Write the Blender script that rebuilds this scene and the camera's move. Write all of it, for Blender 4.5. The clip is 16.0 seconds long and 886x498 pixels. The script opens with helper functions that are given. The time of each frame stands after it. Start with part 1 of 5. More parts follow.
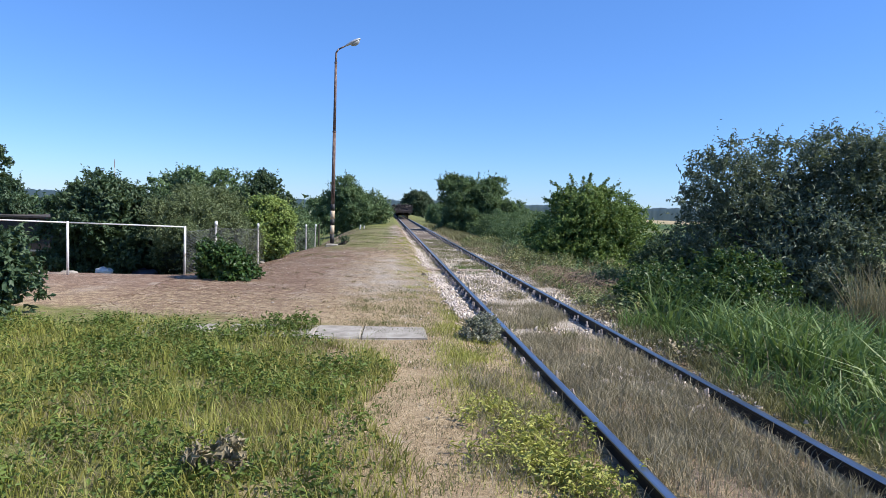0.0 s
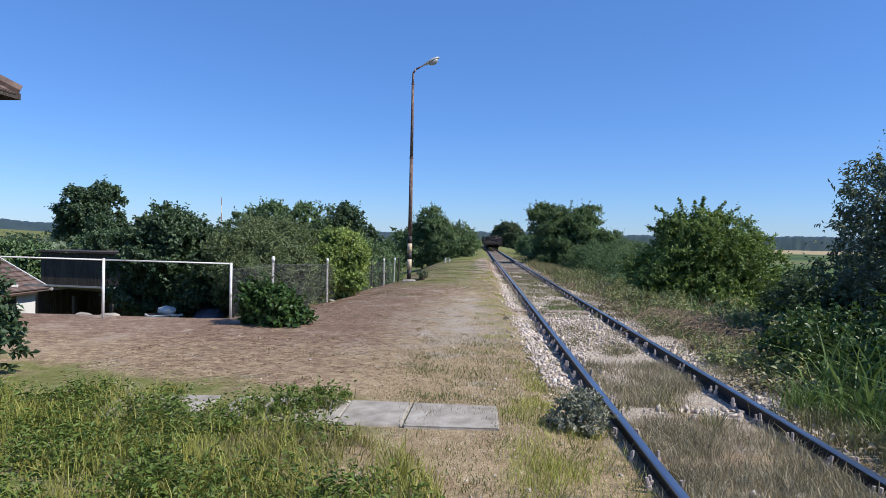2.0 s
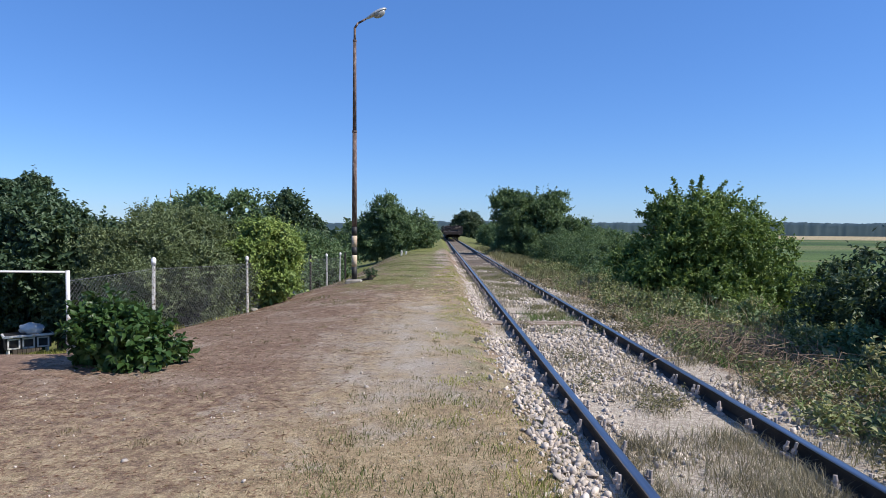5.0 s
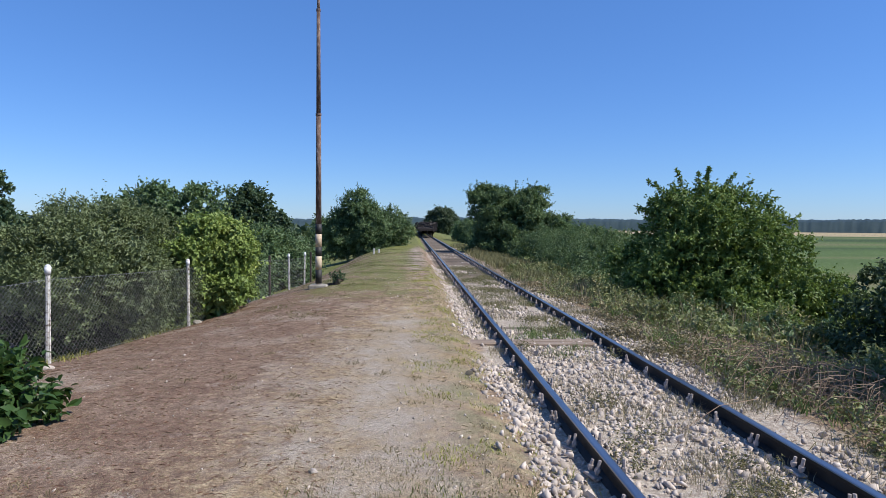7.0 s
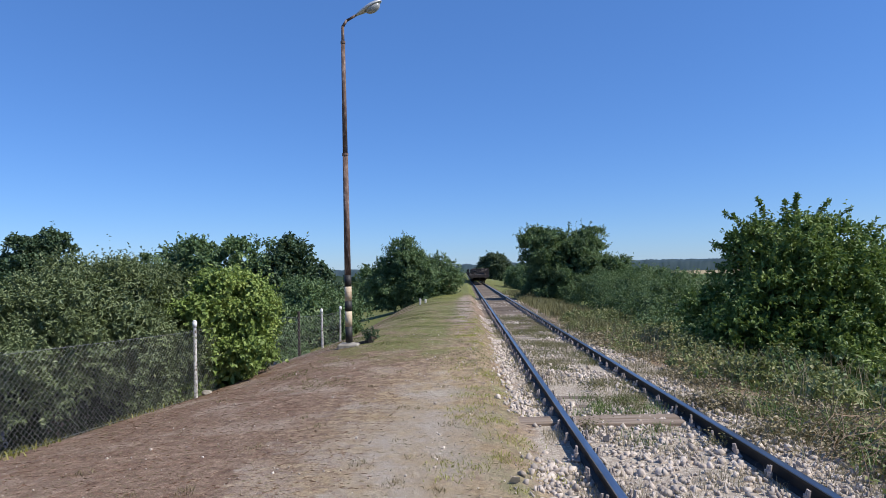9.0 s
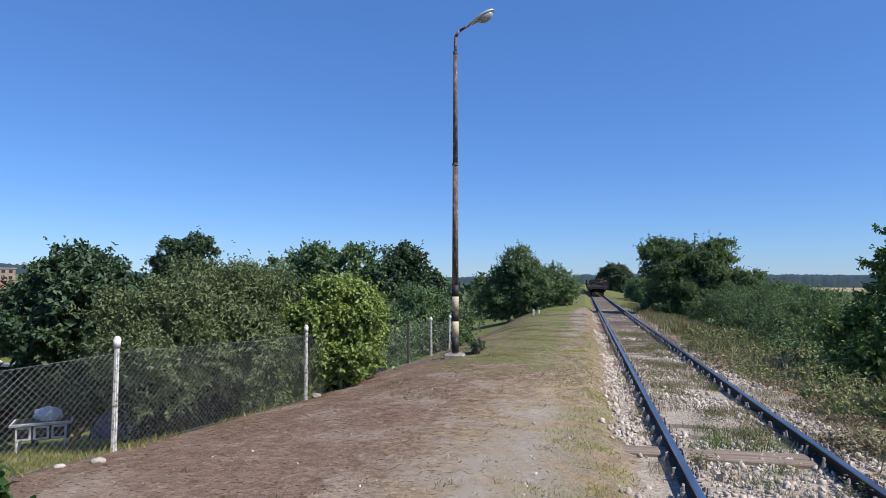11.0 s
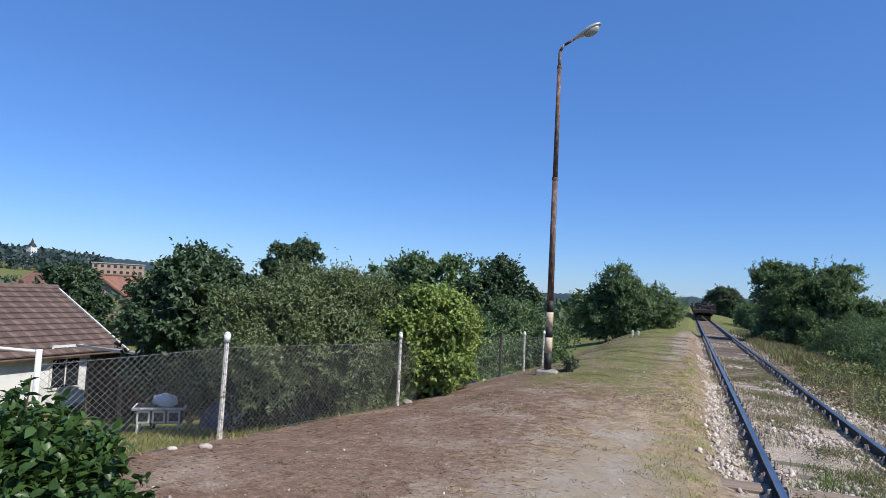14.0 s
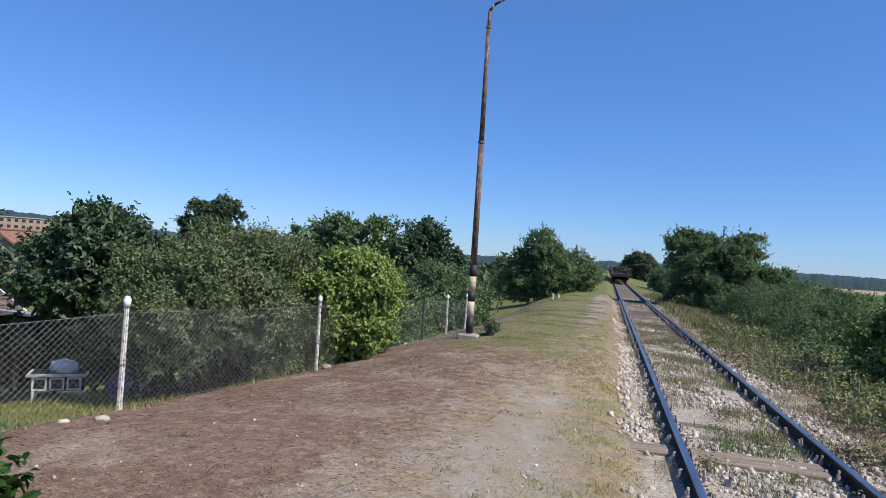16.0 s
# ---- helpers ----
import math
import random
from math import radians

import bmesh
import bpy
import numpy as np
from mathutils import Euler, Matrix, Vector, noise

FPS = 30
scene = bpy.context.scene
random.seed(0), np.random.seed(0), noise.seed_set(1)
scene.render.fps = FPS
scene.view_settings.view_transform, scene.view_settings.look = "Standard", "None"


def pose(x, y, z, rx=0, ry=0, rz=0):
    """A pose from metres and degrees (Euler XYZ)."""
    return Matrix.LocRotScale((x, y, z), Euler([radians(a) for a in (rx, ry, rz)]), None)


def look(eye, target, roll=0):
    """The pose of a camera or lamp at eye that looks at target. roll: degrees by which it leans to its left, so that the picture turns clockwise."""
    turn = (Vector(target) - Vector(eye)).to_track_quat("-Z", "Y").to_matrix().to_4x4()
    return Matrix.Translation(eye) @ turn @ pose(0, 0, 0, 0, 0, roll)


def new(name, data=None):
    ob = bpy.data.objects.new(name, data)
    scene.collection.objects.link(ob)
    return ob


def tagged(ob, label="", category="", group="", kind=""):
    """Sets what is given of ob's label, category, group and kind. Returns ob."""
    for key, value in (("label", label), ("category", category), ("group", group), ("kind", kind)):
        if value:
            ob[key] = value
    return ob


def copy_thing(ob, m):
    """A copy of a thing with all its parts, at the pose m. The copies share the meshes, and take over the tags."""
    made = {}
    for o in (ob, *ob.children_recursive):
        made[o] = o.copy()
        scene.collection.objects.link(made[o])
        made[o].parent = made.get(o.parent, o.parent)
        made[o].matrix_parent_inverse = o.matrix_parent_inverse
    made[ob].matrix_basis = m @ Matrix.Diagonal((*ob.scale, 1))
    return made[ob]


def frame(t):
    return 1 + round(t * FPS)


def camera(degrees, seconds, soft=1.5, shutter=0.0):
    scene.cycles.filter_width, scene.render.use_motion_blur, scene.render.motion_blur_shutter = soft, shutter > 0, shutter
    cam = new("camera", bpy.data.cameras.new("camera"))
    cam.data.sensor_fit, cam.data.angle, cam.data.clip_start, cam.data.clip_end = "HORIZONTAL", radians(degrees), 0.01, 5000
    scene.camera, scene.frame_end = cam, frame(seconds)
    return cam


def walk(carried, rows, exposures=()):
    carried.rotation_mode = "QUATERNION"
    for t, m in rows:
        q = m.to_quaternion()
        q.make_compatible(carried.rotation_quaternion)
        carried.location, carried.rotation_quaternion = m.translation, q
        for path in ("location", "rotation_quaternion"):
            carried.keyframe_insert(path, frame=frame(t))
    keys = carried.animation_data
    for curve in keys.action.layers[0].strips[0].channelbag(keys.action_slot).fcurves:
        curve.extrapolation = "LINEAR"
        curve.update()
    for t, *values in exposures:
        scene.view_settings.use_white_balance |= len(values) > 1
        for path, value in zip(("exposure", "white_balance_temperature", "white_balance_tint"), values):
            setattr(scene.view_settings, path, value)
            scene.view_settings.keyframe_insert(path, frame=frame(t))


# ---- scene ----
cam = camera(70.1, 16.0, soft=0.8)
PATH = [
    (0, (-0.536, -0.477, 1.772), (-0.356, 1.51, 1.645), 1.9),
    (0.5, (-0.278, 0.146, 1.791), (-0.273, 2.145, 1.741), 1.9),
    (1, (-0.245, 0.807, 1.752), (-0.247, 2.807, 1.786), 0.8),
    (1.5, (-0.149, 1.324, 1.793), (-0.214, 3.323, 1.771), 0.4),
    (2, (-0.192, 1.965, 1.762), (-0.304, 3.962, 1.728), 1.2),
    (2.5, (-0.151, 2.52, 1.81), (-0.178, 4.519, 1.756), -0.5),
    (3, (-0.107, 3.155, 1.746), (-0.22, 5.152, 1.758), -0.5),
    (3.5, (-0.113, 3.819, 1.741), (-0.088, 5.818, 1.689), 1.4),
    (4, (-0.151, 4.404, 1.8), (-0.19, 6.402, 1.725), 0.9),
    (4.2, (-0.135, 4.687, 1.786), (-0.166, 6.686, 1.732), -0.0),
    (6.5, (-0.305, 7.487, 1.768), (-0.193, 9.482, 1.68), 2.1),
    (7, (-0.261, 7.998, 1.808), (-0.161, 9.994, 1.732), 0.4),
    (7.5, (-0.249, 8.511, 1.845), (-0.197, 10.51, 1.812), 0.5),
    (8, (-0.167, 9.003, 1.805), (-0.082, 10.999, 1.909), -0.1),
    (8.5, (-0.008, 9.501, 1.816), (0.005, 11.501, 1.868), -0.2),
    (9, (0.042, 9.906, 1.82), (-0.025, 11.904, 1.894), -1.5),
    (9.5, (0.119, 10.098, 1.851), (-0.108, 12.083, 1.939), -0.6),
    (9.7, (0.239, 10.085, 1.889), (-0.026, 12.064, 1.999), -0.7),
    (12, (0.239, 10.158, 1.854), (-0.305, 12.08, 1.952), 1.2),
    (12.5, (0.245, 10.106, 1.825), (-0.362, 12.008, 1.938), 1.1),
    (13, (0.259, 10.109, 1.863), (-0.42, 11.988, 1.962), 1.0),
    (13.5, (0.301, 10.094, 1.871), (-0.404, 11.962, 1.984), 2.1),
    (14, (0.297, 10.082, 1.874), (-0.435, 11.939, 2.011), 2.9),
    (14.5, (0.285, 10.098, 1.885), (-0.442, 11.956, 2.008), 4.0),
    (15, (0.303, 10.137, 1.895), (-0.396, 12.009, 1.989), 4.1),
    (15.5, (0.301, 10.157, 1.885), (-0.354, 12.045, 1.968), 3.8),
    (16, (0.303, 10.32, 1.926), (-0.206, 12.254, 1.954), 3.7),
]
EXPOSURES = [(0.0, 0.42), (0.5, 0.22), (1.5, 0.15), (4.0, 0.15), (6.5, 0.12), (8.0, 0.05), (9.5, 0.05), (12.0, 0.05), (16.0, 0.08)]
walk(cam, [(t, look(eye, target, roll)) for t, eye, target, roll in PATH], EXPOSURES)

# ---- world, sun, exposure ----
SUN_FROM = Vector((0.82, -0.26, 0.92)).normalized()
world = bpy.data.worlds.new("sky")
scene.world = world
world.use_nodes = True
wn = world.node_tree.nodes
sky = wn.new("ShaderNodeTexSky")
sky.sky_type = "NISHITA"
sky.sun_disc = False
sky.sun_elevation = math.asin(SUN_FROM.z)
sky.sun_rotation = math.atan2(SUN_FROM.x, SUN_FROM.y)
sky.altitude = 150
sky.air_density, sky.dust_density, sky.ozone_density = 1.0, 0.1, 3.5
wn["Background"].inputs["Strength"].default_value = 0.115
deep = wn.new("ShaderNodeHueSaturation")
deep.inputs["Saturation"].default_value = 1.12
world.node_tree.links.new(sky.outputs[0], deep.inputs["Color"])
tint = wn.new("ShaderNodeMix")
tint.data_type, tint.blend_type = "RGBA", "MULTIPLY"
tint.inputs[0].default_value, tint.inputs[7].default_value = 1.0, (0.68, 0.87, 1.24, 1)
world.node_tree.links.new(deep.outputs[0], tint.inputs[6])
even = wn.new("ShaderNodeMix")
even.data_type = "RGBA"
even.inputs[0].default_value, even.inputs[7].default_value = 0.3, (1.1, 2.7, 6.4, 1)
world.node_tree.links.new(tint.outputs[2], even.inputs[6])
world.node_tree.links.new(even.outputs[2], wn["Background"].inputs["Color"])
sun = new("sun", bpy.data.lights.new("sun", "SUN"))
sun.data.energy, sun.data.angle, sun.data.color = 5.0, radians(0.5), (1.0, 0.95, 0.87)
sun.matrix_world = look((0, 0, 60), Vector((0, 0, 60)) - SUN_FROM)

RNG = np.random.default_rng(7)


# ---- materials ----
def shader(name):
    m = bpy.data.materials.new(name)
    m.use_nodes = True
    return m, m.node_tree.nodes, m.node_tree.links


def noise_node(n, l, scale, detail=4.0, vec=None, rough=0.55):
    t = n.new("ShaderNodeTexNoise")
    t.inputs["Scale"].default_value = scale
    t.inputs["Detail"].default_value = detail
    t.inputs["Roughness"].default_value = rough
    if vec is not None:
        l.new(vec, t.inputs["Vector"])
    return t


def ramp(n, l, fac, stops):
    r = n.new("ShaderNodeValToRGB")
    while len(r.color_ramp.elements) < len(stops):
        r.color_ramp.elements.new(0.5)
    for e, (p, c) in zip(r.color_ramp.elements, stops):
        e.position, e.color = p, (*c, 1)
    l.new(fac, r.inputs[0])
    return r


def mix(n, l, fac, a, b, mode="MIX"):
    x = n.new("ShaderNodeMix")
    x.data_type, x.blend_type = "RGBA", mode
    for sock, v in ((x.inputs[0], fac), (x.inputs[6], a), (x.inputs[7], b)):
        if isinstance(v, (int, float)):
            sock.default_value = v
        elif isinstance(v, tuple):
            sock.default_value = (*v, 1)
        else:
            l.new(v, sock)
    return x.outputs[2]


def surface(name, stops, scale=6.0, rough=0.8, metal=0.0, fine=60.0, bump=0.3, depth=0.01, vary=0.0, spec=0.4, stretch=None, per_object=True):
    """Two scales of variation, a random tint per piece, and fine relief."""
    m, n, l = shader(name)
    b = n["Principled BSDF"]
    co = n.new("ShaderNodeTexCoord")
    vec = co.outputs["Object"]
    if stretch:
        mp = n.new("ShaderNodeMapping")
        mp.inputs["Scale"].default_value = stretch
        l.new(vec, mp.inputs["Vector"])
        vec = mp.outputs[0]
    a = noise_node(n, l, scale, 5, vec)
    f = noise_node(n, l, fine, 3, vec)
    mx = n.new("ShaderNodeMath")
    mx.operation = "MULTIPLY_ADD"
    l.new(f.outputs[0], mx.inputs[0])
    mx.inputs[1].default_value = 0.35
    sc = n.new("ShaderNodeMath")
    sc.operation = "MULTIPLY_ADD"
    l.new(a.outputs[0], sc.inputs[0])
    sc.inputs[1].default_value, sc.inputs[2].default_value = 1.3, -0.33
    l.new(sc.outputs[0], mx.inputs[2])
    r = ramp(n, l, mx.outputs[0], stops)
    col = r.outputs[0]
    if vary:
        hs = n.new("ShaderNodeHueSaturation")
        if per_object:
            src = n.new("ShaderNodeObjectInfo").outputs["Random"]
        else:
            src = n.new("ShaderNodeNewGeometry").outputs["Random Per Island"]
        mr = n.new("ShaderNodeMapRange")
        mr.inputs[3].default_value, mr.inputs[4].default_value = 1 - vary, 1 + vary
        l.new(src, mr.inputs[0])
        l.new(mr.outputs[0], hs.inputs["Value"])
        l.new(col, hs.inputs["Color"])
        col = hs.outputs[0]
    l.new(col, b.inputs["Base Color"])
    b.inputs["Roughness"].default_value, b.inputs["Metallic"].default_value = rough, metal
    b.inputs["Specular IOR Level"].default_value = spec
    if bump:
        bp = n.new("ShaderNodeBump")
        bp.inputs["Strength"].default_value, bp.inputs["Distance"].default_value = bump, depth
        l.new(f.outputs[0], bp.inputs["Height"])
        l.new(bp.outputs[0], b.inputs["Normal"])
    return m


def leafy(name, dark, mid, light, back=0.25, rough=0.5, patch=1.2):
    """Leaves: a tint for each leaf and for each part of the plant, and light let through."""
    m, n, l = shader(name)
    b = n["Principled BSDF"]
    g = n.new("ShaderNodeNewGeometry")
    nz = noise_node(n, l, patch, 2, g.outputs["Position"])
    add = n.new("ShaderNodeMath")
    add.operation = "MULTIPLY_ADD"
    l.new(g.outputs["Random Per Island"], add.inputs[0])
    add.inputs[1].default_value = 0.42
    half = n.new("ShaderNodeMath")
    half.operation = "MULTIPLY_ADD"
    l.new(nz.outputs[0], half.inputs[0])
    half.inputs[1].default_value, half.inputs[2].default_value = 0.9, -0.16
    l.new(half.outputs[0], add.inputs[2])
    r = ramp(n, l, add.outputs[0], [(0.0, dark), (0.5, mid), (1.0, light)])
    l.new(r.outputs[0], b.inputs["Base Color"])
    b.inputs["Roughness"].default_value = rough
    b.inputs["Specular IOR Level"].default_value = 0.32
    tr = n.new("ShaderNodeBsdfTranslucent")
    l.new(mix(n, l, 0.3, r.outputs[0], (0.22, 0.28, 0.05)), tr.inputs[0])
    ms = n.new("ShaderNodeMixShader")
    ms.inputs[0].default_value = back
    l.new(b.outputs[0], ms.inputs[1])
    l.new(tr.outputs[0], ms.inputs[2])
    l.new(ms.outputs[0], n["Material Output"].inputs[0])
    return m


def ground_material():
    """Soil, straw, gravel, turf and fields, told apart by the sheet's own zones."""
    m, n, l = shader("ground_soil")
    b = n["Principled BSDF"]
    p = n.new("ShaderNodeNewGeometry").outputs["Position"]
    zone = n.new("ShaderNodeAttribute")
    zone.attribute_name = "zone"
    sp = n.new("ShaderNodeSeparateColor")
    l.new(zone.outputs["Color"], sp.inputs[0])
    zone2 = n.new("ShaderNodeAttribute")
    zone2.attribute_name = "zone_far"
    sp2 = n.new("ShaderNodeSeparateColor")
    l.new(zone2.outputs["Color"], sp2.inputs[0])
    big = noise_node(n, l, 0.9, 5, p)
    patchy = noise_node(n, l, 1.7, 7, p, 0.72)
    mid = noise_node(n, l, 7.0, 8, p, 0.78)
    fine = noise_node(n, l, 38, 5, p, 0.75)
    tiny = noise_node(n, l, 120, 4, p, 0.75)
    blend = mix(n, l, 0.5, mid.outputs[0], fine.outputs[0])
    soil = ramp(n, l, blend, [(0.37, (0.102, 0.069, 0.050)), (0.5, (0.213, 0.147, 0.107)), (0.63, (0.390, 0.282, 0.213))])
    rusty = ramp(n, l, blend, [(0.37, (0.073, 0.044, 0.033)), (0.5, (0.164, 0.101, 0.072)), (0.63, (0.311, 0.202, 0.143))])
    dust = ramp(n, l, blend, [(0.39, (0.20, 0.150, 0.115)), (0.5, (0.30, 0.235, 0.185)), (0.62, (0.42, 0.345, 0.28))])
    straw = ramp(n, l, blend, [(0.36, (0.185, 0.128, 0.072)), (0.5, (0.32, 0.24, 0.145)), (0.64, (0.47, 0.385, 0.25))])
    gravel = ramp(n, l, tiny.outputs[0], [(0.32, (0.19, 0.160, 0.135)), (0.5, (0.33, 0.285, 0.24)), (0.68, (0.52, 0.465, 0.40))])
    turf = ramp(n, l, blend, [(0.32, (0.075, 0.085, 0.022)), (0.5, (0.145, 0.155, 0.048)), (0.68, (0.26, 0.25, 0.11))])
    stripes = n.new("ShaderNodeMapping")
    stripes.inputs["Scale"].default_value = (0.0022, 0.016, 1)
    stripes.inputs["Rotation"].default_value = (0, 0, 0.5)
    l.new(p, stripes.inputs["Vector"])
    strip = noise_node(n, l, 1.0, 3, stripes.outputs[0])
    field = ramp(n, l, strip.outputs[0], [(0.35, (0.045, 0.075, 0.025)), (0.5, (0.085, 0.13, 0.038)), (0.58, (0.15, 0.145, 0.07)), (0.66, (0.075, 0.125, 0.03))])

    def mask(src, nz, lo, hi, width=0.22):
        """The zone's weight, broken up by noise."""
        a = n.new("ShaderNodeMath")
        a.operation = "MULTIPLY_ADD"
        l.new(nz.outputs[0], a.inputs[0])
        a.inputs[1].default_value = 1.9
        l.new(src, a.inputs[2])
        r = n.new("ShaderNodeMapRange")
        r.inputs[1].default_value, r.inputs[2].default_value = lo, hi
        l.new(a.outputs[0], r.inputs[0])
        return r.outputs[0]

    worn = n.new("ShaderNodeMapRange")
    worn.inputs[1].default_value, worn.inputs[2].default_value = 0.46, 0.60
    l.new(patchy.outputs[0], worn.inputs[0])
    bare_spots = n.new("ShaderNodeMapRange")
    bare_spots.inputs[1].default_value, bare_spots.inputs[2].default_value = 0.52, 0.66
    l.new(big.outputs[0], bare_spots.inputs[0])
    earth = mix(n, l, worn.outputs[0], soil.outputs[0], rusty.outputs[0])
    earth = mix(n, l, bare_spots.outputs[0], earth, dust.outputs[0])
    c = mix(n, l, mask(sp.outputs[0], mid, 1.2, 1.6), earth, straw.outputs[0])
    c = mix(n, l, mask(sp.outputs[2], patchy, 1.25, 1.75), c, gravel.outputs[0])
    c = mix(n, l, mask(sp.outputs[1], patchy, 1.25, 1.7), c, turf.outputs[0])
    c = mix(n, l, sp2.outputs[0], c, field.outputs[0])
    c = mix(n, l, sp2.outputs[1], c, (0.36, 0.29, 0.17))
    chips = n.new("ShaderNodeTexVoronoi")
    chips.inputs["Scale"].default_value = 24
    l.new(p, chips.inputs["Vector"])
    grit = ramp(n, l, chips.outputs["Distance"], [(0.0, (0.54, 0.48, 0.40)), (0.35, (0.44, 0.385, 0.315)), (0.7, (0.33, 0.275, 0.225))])
    c = mix(n, l, mask(sp2.outputs[2], patchy, 1.1, 1.5), c, grit.outputs[0])
    pepper = ramp(n, l, tiny.outputs[0], [(0.36, (0.38, 0.38, 0.38)), (0.5, (1, 1, 1)), (0.63, (1.75, 1.70, 1.60))])
    c = mix(n, l, 0.9, c, pepper.outputs[0], "MULTIPLY")
    l.new(c, b.inputs["Base Color"])
    b.inputs["Roughness"].default_value = 0.95
    b.inputs["Specular IOR Level"].default_value = 0.15
    bp = n.new("ShaderNodeBump")
    bp.inputs["Strength"].default_value, bp.inputs["Distance"].default_value = 0.85, 0.014
    l.new(mix(n, l, 0.6, fine.outputs[0], tiny.outputs[0]), bp.inputs["Height"])
    l.new(bp.outputs[0], b.inputs["Normal"])
    return m


GROUND = ground_material()
RAIL_HEAD = surface("worn_rail_steel", [(0.2, (0.20, 0.21, 0.24)), (0.8, (0.36, 0.38, 0.42))], 3, 0.28, 0.9, 90, 0.1, 0.001, stretch=(4, 0.4, 4))
# near-black base: shade on the rail sides is put into the steel colour
RAIL_SIDE = surface("shade_black_steel", [(0.2, (0.010, 0.010, 0.012)), (0.6, (0.025, 0.023, 0.022)), (0.95, (0.07, 0.05, 0.035))], 5, 0.6, 0.2, 60, 0.3, 0.002)
BOLT = surface("dusty_bolt_steel", [(0.2, (0.30, 0.245, 0.215)), (0.8, (0.52, 0.45, 0.40))], 30, 0.75, 0.1, 120, 0.3, 0.002, vary=0.2)
SLEEPER = surface("weathered_sleeper_oak", [(0.2, (0.09, 0.07, 0.055)), (0.6, (0.19, 0.15, 0.115)), (0.9, (0.32, 0.26, 0.20))], 4, 0.9, 0, 40, 0.6, 0.006, vary=0.25, stretch=(0.6, 8, 8))
PLANK = surface("brown_crossing_timber", [(0.2, (0.15, 0.11, 0.08)), (0.6, (0.28, 0.215, 0.16)), (0.9, (0.42, 0.34, 0.265))], 4, 0.85, 0, 30, 0.5, 0.006, vary=0.12, stretch=(0.5, 9, 9))
STONE = surface("limestone_ballast", [(0.2, (0.36, 0.295, 0.245)), (0.55, (0.53, 0.455, 0.385)), (0.9, (0.67, 0.60, 0.53))], 14, 0.9, 0, 70, 0.5, 0.004, vary=0.22)
STONES = surface("limestone_ballast_heap", [(0.2, (0.36, 0.295, 0.245)), (0.55, (0.53, 0.455, 0.385)), (0.9, (0.67, 0.60, 0.53))], 14, 0.9, 0, 70, 0.5, 0.004, vary=0.28, per_object=False)
CONCRETE = surface("cast_concrete", [(0.2, (0.20, 0.175, 0.14)), (0.55, (0.34, 0.305, 0.255)), (0.9, (0.46, 0.425, 0.365))], 5, 0.9, 0, 45, 0.4, 0.005)
WHITE_POST = surface("whitewashed_concrete", [(0.3, (0.20, 0.16, 0.12)), (0.48, (0.60, 0.57, 0.52)), (0.8, (0.78, 0.77, 0.74))], 22, 0.85, 0, 60, 0.4, 0.004)
WHITE_PIPE = surface("white_painted_steel", [(0.18, (0.34, 0.24, 0.17)), (0.38, (0.66, 0.65, 0.62)), (0.9, (0.78, 0.78, 0.76))], 9, 0.5, 0, 60, 0.15, 0.001)
WIRE = surface("galvanised_wire", [(0.2, (0.14, 0.14, 0.135)), (0.8, (0.30, 0.30, 0.29))], 8, 0.5, 0.5, 60, 0, 0)
POLE_RUST = surface("flaking_pole_paint", [(0.25, (0.075, 0.048, 0.038)), (0.5, (0.15, 0.092, 0.070)), (0.66, (0.25, 0.175, 0.145)), (0.85, (0.50, 0.47, 0.44))], 7, 0.8, 0.1, 50, 0.4, 0.003, stretch=(3, 3, 0.8))
POLE_BLACK = surface("black_band_paint", [(0.2, (0.012, 0.012, 0.013)), (0.9, (0.05, 0.045, 0.04))], 6, 0.6, 0, 50, 0.2, 0.002)
POLE_WHITE = surface("cream_band_paint", [(0.2, (0.36, 0.24, 0.15)), (0.5, (0.58, 0.46, 0.32)), (0.9, (0.72, 0.62, 0.48))], 6, 0.65, 0, 50, 0.2, 0.002)
LAMP_GREY = surface("cast_aluminium_paint", [(0.2, (0.42, 0.43, 0.44)), (0.9, (0.62, 0.63, 0.64))], 6, 0.45, 0.3, 50, 0.1, 0.002)
BARK = surface("brown_bark", [(0.2, (0.045, 0.035, 0.026)), (0.8, (0.16, 0.125, 0.095))], 8, 0.95, 0, 40, 0.8, 0.01, stretch=(3, 3, 0.7))
TILE = surface("clay_roof_tile", [(0.15, (0.055, 0.044, 0.039)), (0.5, (0.13, 0.088, 0.072)), (0.85, (0.23, 0.165, 0.135))], 2.2, 0.9, 0, 30, 0.4, 0.006, vary=0.14)
TILE_RED = surface("bright_red_roof_tile", [(0.15, (0.17, 0.080, 0.055)), (0.85, (0.33, 0.165, 0.11))], 1.2, 0.9, 0, 12, 0.4, 0.02, vary=0.15)
PLASTER = surface("white_plaster", [(0.15, (0.50, 0.49, 0.47)), (0.5, (0.70, 0.69, 0.67)), (0.9, (0.78, 0.77, 0.75))], 1.5, 0.9, 0, 25, 0.3, 0.006)
PLASTER_WARM = surface("sandy_plaster", [(0.15, (0.28, 0.19, 0.145)), (0.9, (0.42, 0.31, 0.245))], 0.4, 0.9, 0, 8, 0.2, 0.01)
DARK_WOOD = surface("dark_weathered_boards", [(0.2, (0.030, 0.024, 0.020)), (0.8, (0.095, 0.078, 0.064))], 4, 0.9, 0, 30, 0.5, 0.005, vary=0.2, stretch=(8, 8, 0.6))
GLASS = surface("dark_window_glass", [(0.2, (0.012, 0.014, 0.016)), (0.9, (0.03, 0.034, 0.04))], 1, 0.08, 0, 5, 0, 0, spec=0.6)
